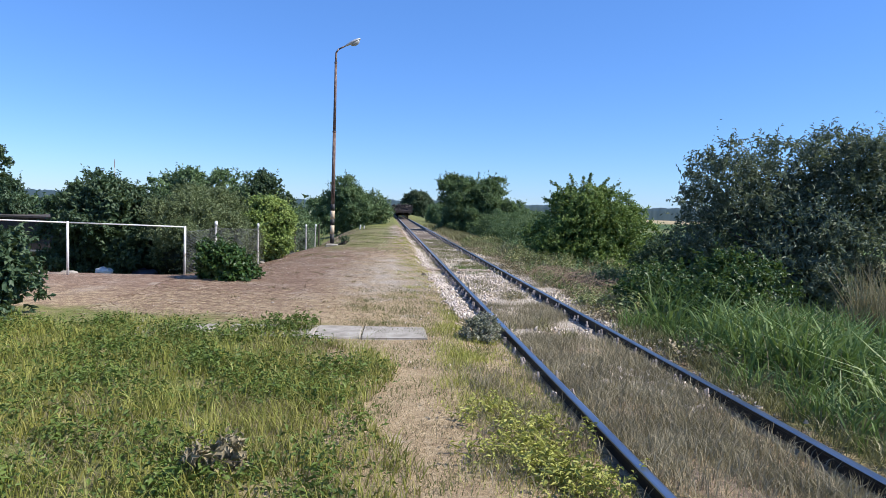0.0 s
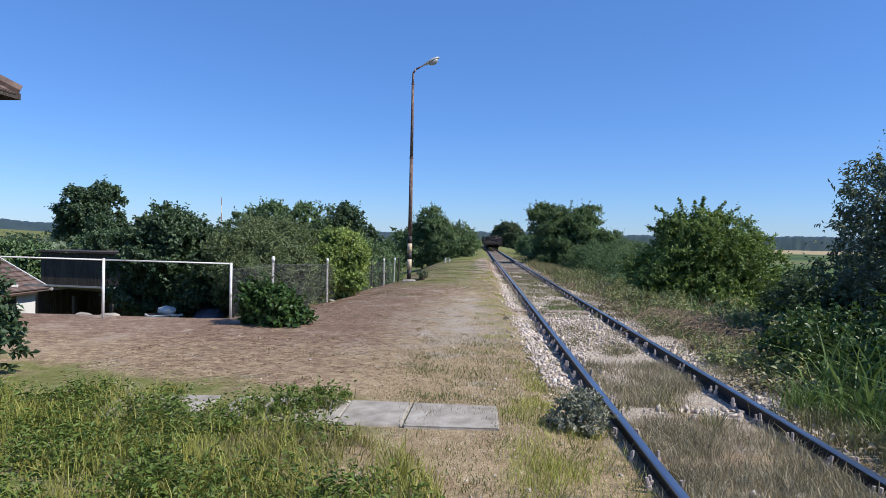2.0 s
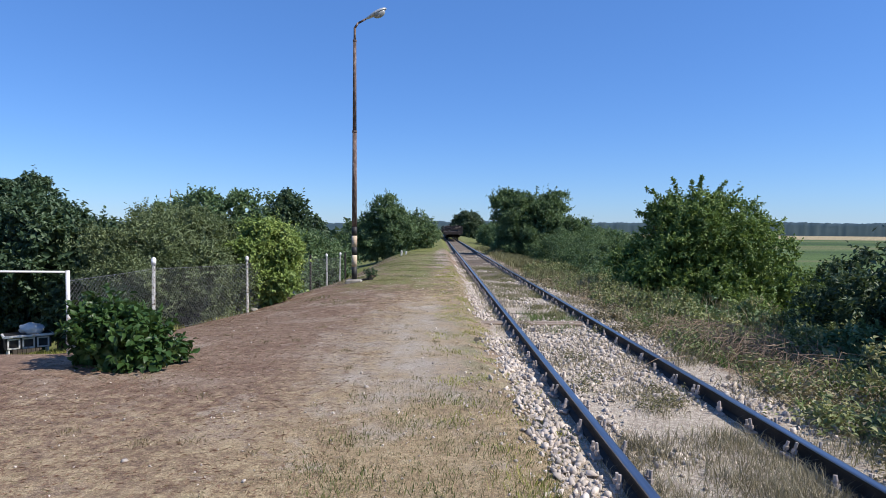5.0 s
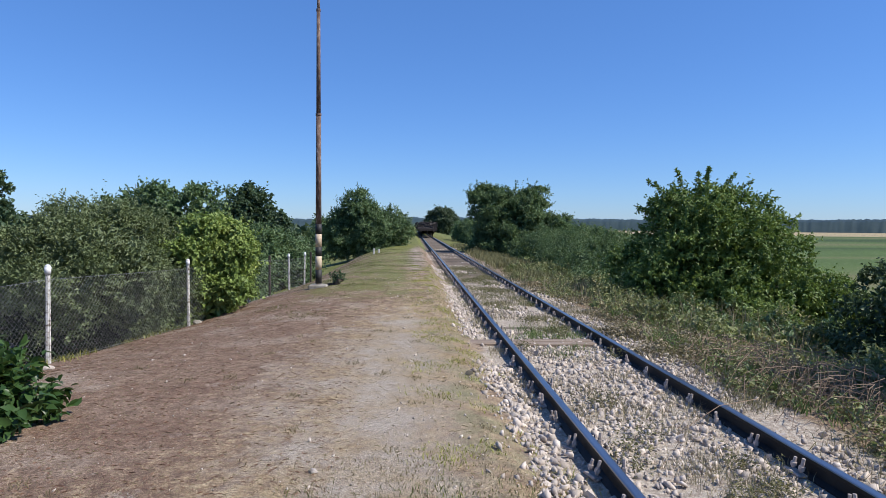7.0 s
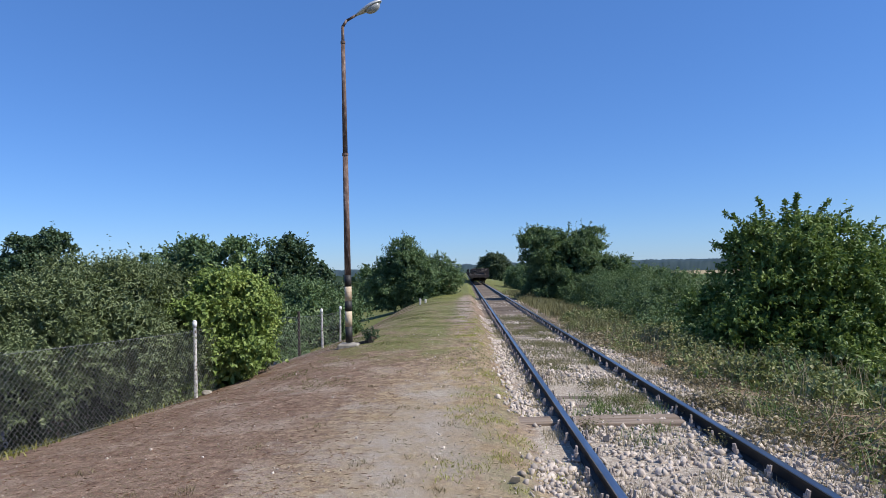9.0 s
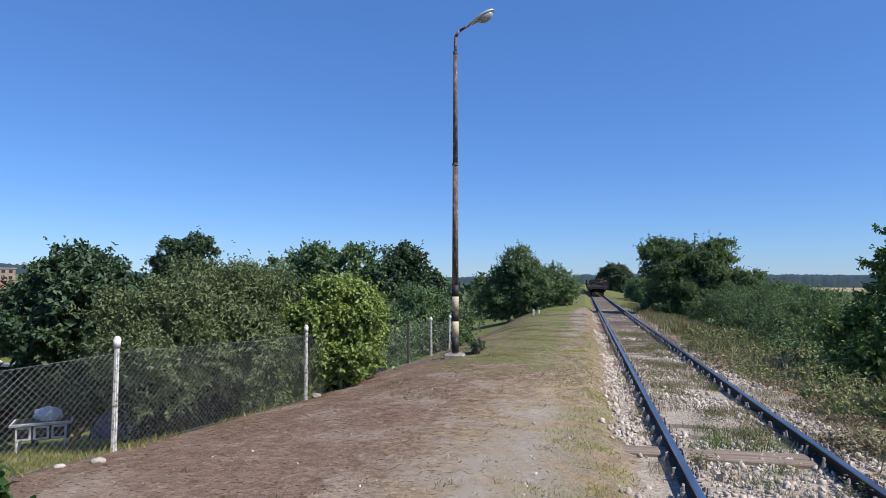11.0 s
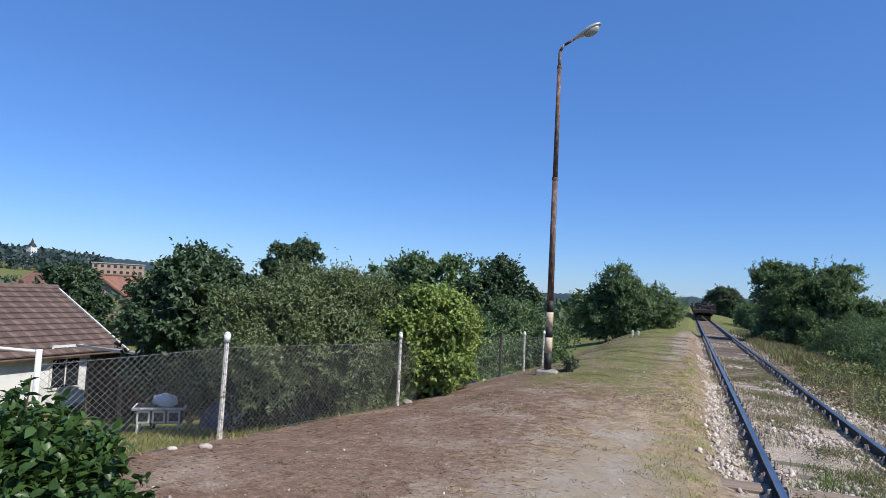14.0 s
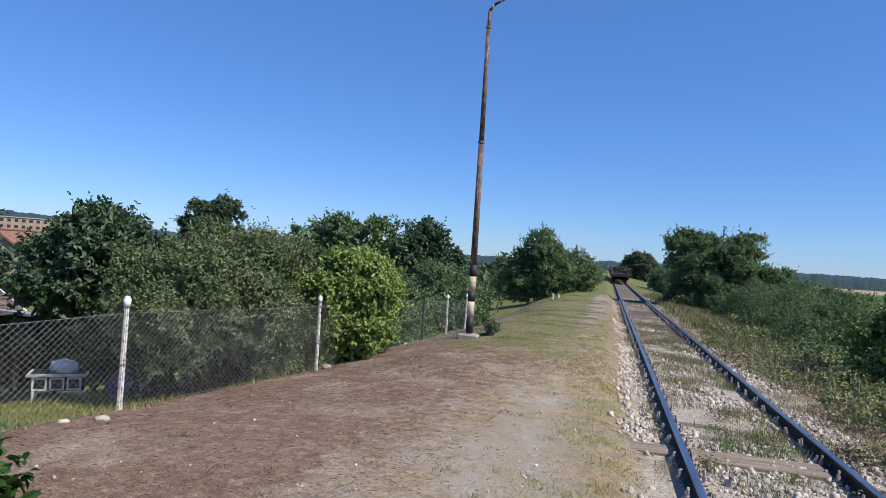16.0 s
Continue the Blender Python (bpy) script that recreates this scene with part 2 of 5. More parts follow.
SHEET = surface("grey_corrugated_sheet", [(0.2, (0.26, 0.26, 0.26)), (0.9, (0.46, 0.46, 0.45))], 1.2, 0.6, 0.2, 20, 0.2, 0.004)
WAGON = surface("rusty_wagon_steel", [(0.2, (0.022, 0.019, 0.018)), (0.55, (0.050, 0.040, 0.036)), (0.9, (0.12, 0.085, 0.072))], 2, 0.85, 0.2, 30, 0.4, 0.006)
BLUE = surface("faded_blue_tarpaulin", [(0.2, (0.07, 0.09, 0.16)), (0.9, (0.20, 0.23, 0.33))], 3, 0.6, 0, 20, 0.4, 0.02)
RUBBISH = surface("white_plastic_sack", [(0.2, (0.62, 0.62, 0.60)), (0.9, (0.80, 0.80, 0.79))], 8, 0.5, 0, 30, 0.4, 0.01)

L_PLUM = leafy("dark_green_plum_leaf", (0.024, 0.045, 0.024), (0.060, 0.106, 0.053), (0.177, 0.237, 0.134))
L_GREY = leafy("grey_green_leaf", (0.049, 0.069, 0.029), (0.148, 0.190, 0.082), (0.400, 0.457, 0.259))
L_LIME = leafy("yellow_green_leaf", (0.091, 0.139, 0.035), (0.226, 0.310, 0.079), (0.478, 0.539, 0.174))
L_SCRUB = leafy("mid_green_scrub_leaf", (0.050, 0.091, 0.040), (0.124, 0.201, 0.085), (0.307, 0.386, 0.198))
L_RIGHT = leafy("sunlit_bush_leaf", (0.053, 0.100, 0.025), (0.150, 0.233, 0.058), (0.355, 0.429, 0.126))
L_WILLOW = leafy("silver_willow_leaf", (0.055, 0.078, 0.052), (0.129, 0.167, 0.113), (0.363, 0.417, 0.317))
L_ELDER = leafy("fresh_elder_leaf", (0.020, 0.047, 0.012), (0.049, 0.100, 0.026), (0.102, 0.174, 0.052), rough=0.38)
# dull undergrowth leaf, darkened further: the hedge-foot shade is in its colour
L_SHADE = leafy("shade_darkened_undergrowth_leaf", (0.012, 0.018, 0.010), (0.026, 0.038, 0.020), (0.070, 0.080, 0.048), back=0.12)
L_DUSTY = leafy("dust_coated_weed_leaf", (0.09, 0.10, 0.065), (0.24, 0.25, 0.18), (0.48, 0.47, 0.38), patch=5.0)
# muted greens for distant trees, with the haze put into the colour
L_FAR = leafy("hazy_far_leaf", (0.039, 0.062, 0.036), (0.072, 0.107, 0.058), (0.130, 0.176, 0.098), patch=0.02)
# bluish because distance haze is painted into the leaf colour
L_WOOD = leafy("haze_tinted_far_wood", (0.035, 0.058, 0.060), (0.058, 0.088, 0.088), (0.085, 0.120, 0.112), patch=0.05)
G_LUSH = leafy("lush_grass", (0.084, 0.094, 0.016), (0.225, 0.224, 0.048), (0.485, 0.428, 0.149), patch=1.6)
G_DRY = leafy("dry_grass", (0.13, 0.10, 0.055), (0.27, 0.215, 0.12), (0.46, 0.39, 0.24), back=0.25, patch=2.0)
G_GREYW = leafy("greyish_dry_weed", (0.123, 0.101, 0.066), (0.281, 0.238, 0.150), (0.527, 0.466, 0.316), back=0.2, patch=2.0)
G_TALL = leafy("tall_reed_grass", (0.045, 0.089, 0.019), (0.112, 0.186, 0.045), (0.297, 0.371, 0.134), patch=1.5)
G_RUST = leafy("rusty_dry_litter", (0.08, 0.040, 0.025), (0.20, 0.105, 0.065), (0.34, 0.20, 0.13), back=0.1)
G_WITHER = leafy("withered_bramble_stem", (0.107, 0.090, 0.055), (0.254, 0.211, 0.129), (0.508, 0.419, 0.273), back=0.15, patch=1.4)
G_OLIVE = leafy("olive_bank_weed", (0.079, 0.084, 0.035), (0.180, 0.170, 0.074), (0.374, 0.331, 0.173), back=0.2, patch=1.6)
G_YELLOW = leafy("yellow_seeding_grass", (0.179, 0.190, 0.034), (0.347, 0.358, 0.078), (0.560, 0.526, 0.179), patch=1.8)
L_MEADOW = leafy("meadow_weed_leaf", (0.050, 0.087, 0.016), (0.112, 0.168, 0.032), (0.224, 0.275, 0.071), patch=1.5)
L_BRAMBLE = leafy("bramble_leaf", (0.089, 0.118, 0.047), (0.222, 0.265, 0.106), (0.588, 0.487, 0.265), patch=1.1)
DRY_STEM = surface("dry_brown_stem", [(0.2, (0.13, 0.085, 0.058)), (0.9, (0.31, 0.225, 0.155))], 6, 0.9, 0, 40, 0.1, 0.002, vary=0.2, per_object=False)
G_TURF = leafy("short_turf", (0.060, 0.075, 0.018), (0.125, 0.145, 0.040), (0.26, 0.25, 0.10), patch=1.4)


# ---- mesh helpers ----
def part(name, bm, material, parent=None, label="", smooth=False):
    """One mesh object from a bmesh, under a thing or part, or on its own."""
    me = bpy.data.meshes.new(name)
    bm.normal_update()
    bm.to_mesh(me)
    bm.free()
    me.materials.append(material)
    if smooth:
        me.shade_smooth()
    ob = new(name, me)
    if parent is not None:
        ob.parent = parent
    if label:
        ob["label"] = label
    return ob


def arrays(name, verts, faces, material, parent=None, smooth=False):
    """One mesh object from arrays of vertices (n, 3) and equal-sided faces (m, k)."""
    me = bpy.data.meshes.new(name)
    k = faces.shape[1]
    me.vertices.add(len(verts))
    me.vertices.foreach_set("co", np.ascontiguousarray(verts, dtype=np.float32).ravel())
    me.loops.add(faces.size)
    me.loops.foreach_set("vertex_index", np.ascontiguousarray(faces, dtype=np.int32).ravel())
    me.polygons.add(len(faces))
    me.polygons.foreach_set("loop_start", np.arange(0, faces.size, k, dtype=np.int32))
    me.update(calc_edges=True)
    me.materials.append(material)
    if smooth:
        me.shade_smooth()
    ob = new(name, me)
    if parent is not None:
        ob.parent = parent
    return ob


def empty(name, x=0, y=0, z=0, rz=0):
    ob = new(name)
    ob.matrix_world = pose(x, y, z, 0, 0, rz)
    return ob


def box(bm, cx, cy, cz, sx, sy, sz, bevel=0.0, turn=None):
    r = bmesh.ops.create_cube(bm, size=1.0, matrix=Matrix.Translation((cx, cy, cz)) @ (turn or Matrix()) @ Matrix.Diagonal((sx, sy, sz, 1)))
    if bevel:
        es = list({e for v in r["verts"] for e in v.link_edges})
        bmesh.ops.bevel(bm, geom=es, offset=bevel, segments=1, affect="EDGES")
    return bm


def tube(bm, a, b, ra, rb, seg=10):
    """A tapered round bar from a to b."""
    a, b = Vector(a), Vector(b)
    d = b - a
    m = Matrix.Translation((a + b) / 2) @ d.to_track_quat("Z", "Y").to_matrix().to_4x4()
    bmesh.ops.create_cone(bm, cap_ends=True, segments=seg, radius1=ra, radius2=rb, depth=d.length, matrix=m)
    return bm


def prism(bm, outline, y0, y1):
    """An outline in x and z, drawn along y."""
    a = [bm.verts.new((x, y0, z)) for x, z in outline]
    b = [bm.verts.new((x, y1, z)) for x, z in outline]
    n = len(outline)
    for i in range(n):
        bm.faces.new((a[i], a[(i + 1) % n], b[(i + 1) % n], b[i]))
    bm.faces.new(list(reversed(a)))
    bm.faces.new(b)
    bmesh.ops.recalc_face_normals(bm, faces=bm.faces)
    return bm


def smooth_step(a, b, v):
    t = np.clip((v - a) / (b - a), 0, 1)
    return t * t * (3 - 2 * t)


# ---- the lie of the land ----
def fence_x(y):
    return np.interp(y, [13, 17, 21, 25, 28, 32, 50, 200], [-5.0, -4.95, -4.8, -4.53, -4.0, -3.6, -3.4, -3.2])


def land(x, y):
    """Height of the ground."""
    x, y = np.asarray(x, float), np.asarray(y, float)
    x, y = np.broadcast_arrays(x, y)
    plat = 0.10 + 0.05 * smooth_step(9, 16, y) + 0.18 * smooth_step(17, 26, y)
    xf = fence_x(y)
    u = np.clip((-1.3 - x) / np.maximum(-1.3 - xf, 0.5), 0, 1)
    fall = np.interp(y, [13, 14, 16.3, 21, 25, 30, 60], [0, 0.03, 0.17, 0.52, 0.60, 0.55, 0.5])
    z = plat - fall * u ** 1.7
    d = np.minimum(np.maximum(xf - x, 0), np.maximum(y - 14.0, 0))
    drop = 3.1 * (1 - np.exp(-d * 0.088)) + 0.25 * smooth_step(0, 1.2, d)
    z = z - drop
    bed = 0.035 - 0.035 * smooth_step(7, 10, y) - 0.03 * smooth_step(26, 31, y)
    w = smooth_step(0.25, 0.85, x)
    z = z * (1 - w) + bed * w
    rr = np.maximum(x - 3.35, 0)
    z = z - np.interp(rr, [0, 0.6, 4.5, 18, 60], [0, 0.03, 0.55, 3.6, 4.0])
    z = z + 0.42 * np.exp(-((x + 8.8) ** 2 + (y - 18.9) ** 2) / 4.8)
    hill = 20 * np.exp(-(((x + 620) / 230) ** 2 + ((y - 380) / 210) ** 2))
    z = z + hill
    near = np.exp(-((x / 30) ** 2 + ((y - 15) / 40) ** 2))
    rough = 0.012 * np.sin(1.3 * x + 0.5 * y) * np.sin(0.8 * y - 0.6 * x) + 0.003 * np.sin(4.3 * x + 2.1 * y) * np.sin(2.9 * y - 3.3 * x)
    return z + rough * near * (1 - 0.7 * w * (rr < 0.4))


def build_ground():
    def steps(*runs):
        out = []
        for a, b, s in runs:
            out.extend(np.arange(a, b, s).tolist())
        return np.array(out)
    xs = steps((-2600, -400, 120), (-400, -60, 20), (-60, -14, 2), (-14, -6, 0.4), (-6, 5, 0.14), (5, 14, 0.5), (14, 60, 3), (60, 400, 25), (400, 2601, 200))
    ys = steps((-400, -20, 40), (-20, -3, 2), (-3, 30, 0.16), (30, 60, 0.6), (60, 130, 3), (130, 600, 20), (600, 2700, 150))
    X, Y = np.meshgrid(xs, ys)
    Z = land(X, Y)
    v = np.stack([X, Y, Z], -1).reshape(-1, 3)
    nx, ny = len(xs), len(ys)
    i = np.arange(nx * ny).reshape(ny, nx)
    f = np.stack([i[:-1, :-1], i[:-1, 1:], i[1:, 1:], i[1:, :-1]], -1).reshape(-1, 4)
    ob = arrays("ground", v, f, GROUND, smooth=True)
    x, y = v[:, 0], v[:, 1]
    one = smooth_step
    straw = 0.24 - 0.16 * one(-1.6, -2.6, x) * one(11, 13, y) + 0.35 * np.exp(-((x + 0.6) / 0.9) ** 2) * (1 - one(17, 22, y)) + 0.24 * one(14, 9, y) + 0.2 * one(2.9, 3.6, x) * one(9, 4, x) * one(5, 9, y)
    straw = straw + (0.08 + 0.22 * one(13, 9, y)) * np.exp(-((x - 0.45) / 0.35) ** 2)
    turf = 0.75 * one(8.9, 7.7, y + 0.25 * x) * one(-0.5, -1.6, x) + 0.60 * one(19.0, 23.5, y) * one(0.1, -0.6, x) * one(-3.8, -2.2, x) * one(62, 48, y)
    turf = turf + 0.9 * one(0.3, 1.5, fence_x(y) - x) * one(14, 15, y) + 0.8 * one(4.0, 6.0, x) + 0.7 * one(2.8, 3.3, x) * one(9, 5, y) + 0.3 * one(9, 5, y) * one(-0.2, 0.6, x)
    gravel = 0.60 * np.exp(-((x + 0.5) / 1.5) ** 2) * one(8, 13, y) * one(26, 15, y)
    gravel = gravel + 0.5 * one(0.6, 0.95, x) * one(3.6, 3.1, x) * one(4, 9, y) + 0.55 * np.exp(-((x + 0.1) / 0.7) ** 2) * one(24, 30, y)
    bed = 0.75 * one(0.6, 0.95, x) * one(3.75, 3.2, x) * one(7, 10, y) * one(34, 26, y)
    turf = turf + 0.40 * np.exp(-((x - 0.35) / 0.5) ** 2) * one(10, 13, y) * one(40, 30, y)
    straw = straw + 0.22 * np.exp(-((x + 0.1) / 0.8) ** 2) * one(12, 15, y) * one(30, 24, y)
    r = np.hypot(x, y - 10)
    field = one(40, 70, r)
    turf = turf + one(30, 50, r)
    field = field * one(4, 16, x)
    tan = one(470, 520, r) * one(0, 60, x)
    for name, cols in (("zone", (straw, turf, gravel)), ("zone_far", (field, tan, bed))):
        a = ob.data.attributes.new(name, "FLOAT_COLOR", "POINT")
        a.data.foreach_set("color", np.stack([*np.clip(cols, 0, 1), np.ones(len(x))], -1).astype(np.float32).ravel())
    tagged(ob, "trodden brown earth with dry grass beside a railway", "ground", kind="structure")
    return ob


build_ground()


# ---- plants ----
def unit(v):
    return v / np.maximum(np.linalg.norm(v, axis=-1, keepdims=True), 1e-6)


def leaf_faces(base, way, normal, length, width, fold=0.18):
    """Folded pointed leaves: four corners and two triangles each."""
    side = unit(np.cross(way, normal))
    up = np.cross(side, way)
    L, W = length[:, None], width[:, None]
    tip = base + way * L - up * L * 0.12
    half = base + way * L * 0.45 + up * L * fold
    a = half + side * W * 0.5 
    b = half - side * W * 0.5
    mid = base + way * L * 0.0
    v = np.stack([mid, a, tip, b], 1).reshape(-1, 3)
    n = len(base)
    i = np.arange(n)[:, None] * 4
    f = np.concatenate([i + np.array([[0, 1, 2]]), i + np.array([[0, 2, 3]])], 0)
    return v, f


def ovate_faces(base, way, normal, length, width):
    """Rounder leaves, creased along the middle: seven corners and six triangles each."""
    side = unit(np.cross(way, normal))
    up = np.cross(side, way)
    L, W = length[:, None], width[:, None]
    rows = [base]
    for t, w, h in ((0.28, 0.44, 0.10), (0.65, 0.40, 0.08)):
        for sgn in (1, -1):
            rows.append(base + way * L * t + side * W * w * sgn + up * L * h)
    rows.append(base + way * L * 0.5)
    rows.append(base + way * L - up * L * 0.14)
    v = np.stack(rows, 1).reshape(-1, 3)
    i = np.arange(len(base))[:, None] * 7
    f = np.concatenate([i + np.array([t]) for t in ([0, 1, 5], [0, 5, 2], [1, 3, 5], [2, 5, 4], [3, 6, 5], [5, 6, 4])], 0)
    return v, f


def shoots(lobes, count, per, length, leaf, slim=0.5, upward=0.5, inner=0.45, seed=1, floor_z=None, clumps=22, size=0.3, shape=leaf_faces):
    """Leaves in tufts all over a crown made of lobes (x, y, z, rx, ry, rz), with coarser leaves filling its inside."""
    g = np.random.default_rng(seed)
    sub = []
    for x, y, z, rx, ry, rz in lobes:
        for _ in range(clumps):
            e = unit(g.normal(size=3) + np.array([0, 0, 0.25]))
            far = g.uniform(0.66, 0.98)
            k = size * g.uniform(0.65, 1.35) * (rx + ry + rz) / 3
            sub.append((x + e[0] * rx * far, y + e[1] * ry * far, z + e[2] * rz * far, k, e[0], e[1], e[2], g.uniform(-0.25, 0.25)))
    sub = np.array(sub, float)
    wt = sub[:, 3] ** 2
    # tufts: leaves on the upper and outer side of each
    k = g.choice(len(sub), count, p=wt / wt.sum())
    d = unit(g.normal(size=(count, 3)) + sub[k, 4:7] * 0.75 + np.array([0, 0, 0.45]))
    start = sub[k, :3] + d * (sub[k, 3] * g.uniform(0.5, 1.0, count))[:, None] * np.array([1.15, 1.15, 0.8])
    way = unit(d * 0.8 + np.array([0, 0, upward * 0.6]) + g.normal(size=(count, 3)) * 0.3)
    ln = length * g.uniform(0.35, 0.85, count)
    ln = np.where(g.random(count) < 0.06, ln * 2.0, ln)
    t = (np.arange(per) + g.random((count, per))) / per
    bend = g.normal(size=(count, 1, 3)) * 0.15
    pos = start[:, None, :] + way[:, None, :] * (t * ln[:, None])[..., None] + bend * (t ** 2 * ln[:, None])[..., None]
    out = unit(g.normal(size=(count, per, 3)))
    lw = unit(way[:, None, :] * 0.5 + out * 0.8 + np.array([0, 0, -0.2]))
    nm = unit(np.array([0, 0, 0.75]) + d[:, None, :] * 0.75 + g.normal(size=(count, per, 3)) * 0.38)
    sz = leaf * g.uniform(0.65, 1.25, (count, per)) * (1.1 - 0.35 * t)
    pos, lw, nm, sz = pos.reshape(-1, 3), lw.reshape(-1, 3), nm.reshape(-1, 3), sz.ravel()
    # the inside
    big = np.array(lobes, float)
    m = count * per // 8
    w2 = big[:, 3] * big[:, 4] * big[:, 5]
    j = g.choice(len(big), m, p=w2 / w2.sum())
    e = unit(g.normal(size=(m, 3)))
    core = big[j, :3] + e * big[j, 3:] * (inner - 0.05 + 0.33 * g.random(m))[:, None]
    pos = np.concatenate([pos, core])
    lw = np.concatenate([lw, unit(g.normal(size=(m, 3)))])
    nm = np.concatenate([nm, unit(e + g.normal(size=(m, 3)) * 0.5)])
    sz = np.concatenate([sz, leaf * g.uniform(1.1, 1.8, m)])
    if floor_z is not None:
        keep = pos[:, 2] > floor_z + 0.02
        pos, lw, nm, sz = pos[keep], lw[keep], nm[keep], sz[keep]
    return shape(pos, lw, nm, sz, sz * slim)


def sprig(bm, foot, tip, leaf, count, seed, slim=0.5, wide=0.5, shape=leaf_faces):
    """One curved shoot with leaves all along it: its stem goes into bm, its leaves are returned."""
    g = np.random.default_rng(seed)
    a, c = np.array(foot, float), np.array(tip, float)
    ln = np.linalg.norm(c - a)
    b = (a + c) / 2 + g.normal(size=3) * 0.08 * ln + np.array([0, 0, 0.12 * ln])
    curve = lambda t: a * (1 - t) ** 2 + 2 * b * t * (1 - t) + c * t ** 2
    tube(bm, curve(0.0), curve(0.5), 0.012, 0.009, 5)
    tube(bm, curve(0.5), curve(1.0), 0.009, 0.004, 5)
    t = np.sort(g.random(count))[:, None]
    lw = unit(unit(c - a)[None] * 0.4 + g.normal(size=(count, 3)) * 0.8 + np.array([0, 0, -0.1]))
    pos = curve(t) + unit(g.normal(size=(count, 3))) * (leaf * wide * g.random((count, 1)) * (1.25 - t))
    sz = leaf * g.uniform(0.6, 1.2, count) * (1.15 - 0.4 * t[:, 0])
    nm = unit(g.normal(size=(count, 3)) * 0.45 + np.array([0, 0, 1.0]))
    return shape(pos, lw, nm, sz, sz * slim)


def limbs(bm, base, lobes, r, seed):
    """A trunk that forks towards each lobe."""
    g = random.Random(seed)
    fork = Vector(base) + Vector((g.uniform(-0.1, 0.1), g.uniform(-0.1, 0.1), 0.35 * (max(l[2] for l in lobes) - base[2])))
    tube(bm, base, fork, r, r * 0.75, 8)
    for l in lobes:
        c = Vector(l[:3])
        mid = fork.lerp(c, 0.55) + Vector((g.uniform(-0.2, 0.2), g.uniform(-0.2, 0.2), 0.1))
        tube(bm, fork, mid, r * 0.55, r * 0.35, 6)
        tube(bm, mid, c, r * 0.35, r * 0.2, 6)
        for _ in range(4):
            d = Vector((g.gauss(0, 1), g.gauss(0, 1), g.gauss(0.4, 0.7))).normalized()
            tube(bm, c.lerp(mid, g.random() * 0.5), c + Vector((d.x * l[3], d.y * l[4], d.z * l[5])) * 0.85, r * 0.2, r * 0.05, 4)


def plant(name, x, y, lobes, material, label, category, count, per=12, length=0.45, leaf=0.08, slim=0.5, upward=0.5, inner=0.45, r=0.07, seed=1, group="", sink=0.15, clumps=22, size=0.3, sprigs=(), shape=leaf_faces):
    """A shrub or tree: trunk with limbs, and a crown of single leaves."""
    z = float(land(x, y))
    top = empty(name, x, y, z)
    lobes = [(l[0], l[1], max(l[2] - sink, 0.1), *l[3:]) for l in lobes]
    bm = bmesh.new()
    limbs(bm, (0, 0, -0.1), lobes, r, seed)
    v, f = shoots(lobes, count, per, length, leaf, slim, upward, inner, seed, floor_z=-0.5, clumps=clumps, size=size, shape=shape)
    for i, (foot, tip, n) in enumerate(sprigs):
        v2, f2 = sprig(bm, foot, tip, leaf, n, seed * 50 + i, slim, 1.0, shape)
        v, f = np.concatenate([v, v2]), np.concatenate([f, f2 + len(v)])
    part("trunk", bm, BARK, top)
    arrays("crown", v, f, material, top)
    return tagged(top, label, category, group)


def blades(name, xy, height, width, material, label, lean=0.35, seed=3, lift=0.0, category="grass"):
    """Curved blades of grass on the ground."""
    g = np.random.default_rng(seed)
    n = len(xy)
    z = land(xy[:, 0], xy[:, 1]) - 0.01 + lift
    p = np.column_stack([xy, z])
    h = height * g.uniform(0.45, 1.25, n) if np.isscalar(height) else height * g.uniform(0.6, 1.2, n)
    a = g.uniform(0, 2 * np.pi, n)
    side = np.column_stack([np.cos(a), np.sin(a), np.zeros(n)]) * (width * g.uniform(0.6, 1.3, n) / 2)[:, None]
    b = g.uniform(0, 2 * np.pi, n)
    ln = lean * g.uniform(0.2, 1.6, n) * h
    tilt = np.column_stack([np.cos(b) * ln, np.sin(b) * ln, np.zeros(n)])
    up = np.column_stack([np.zeros(n), np.zeros(n), h])
    m = p + up * 0.55 + tilt * 0.35
    tip = p + up * (1 - 0.25 * np.minimum(1, ln / np.maximum(h, 1e-3)))[:, None] + tilt
    v = np.stack([p - side, p + side, m + side * 0.8, m - side * 0.8, tip], 1).reshape(-1, 3)
    i = np.arange(n)[:, None] * 5
    f = np.concatenate([i + np.array([[0, 1, 2]]), i + np.array([[0, 2, 3]]), i + np.array([[3, 2, 4]])], 0)
    ob = arrays(name, v, f, material)
    return tagged(ob, label, category, kind="stuff")


def scatter(n, x0, x1, y0, y1, clump=0.0, seed=5, keep=None, size=26):
    """Places on the plan, evenly or in clumps."""
    g = np.random.default_rng(seed)
    if clump:
        c = max(3, int(n / size))
        cx, cy = g.uniform(x0, x1, c), g.uniform(y0, y1, c)
        k = g.integers(0, c, n)
        xy = np.column_stack([cx[k], cy[k]]) + g.normal(size=(n, 2)) * clump
    else:
        xy = np.column_stack([g.uniform(x0, x1, n), g.uniform(y0, y1, n)])
    if keep is not None:
        xy = xy[keep(xy[:, 0], xy[:, 1])]
    return xy


# ---- railway ----
RAIL_L, RAIL_R, RAIL_TOP = 1.15, 2.655, 0.15


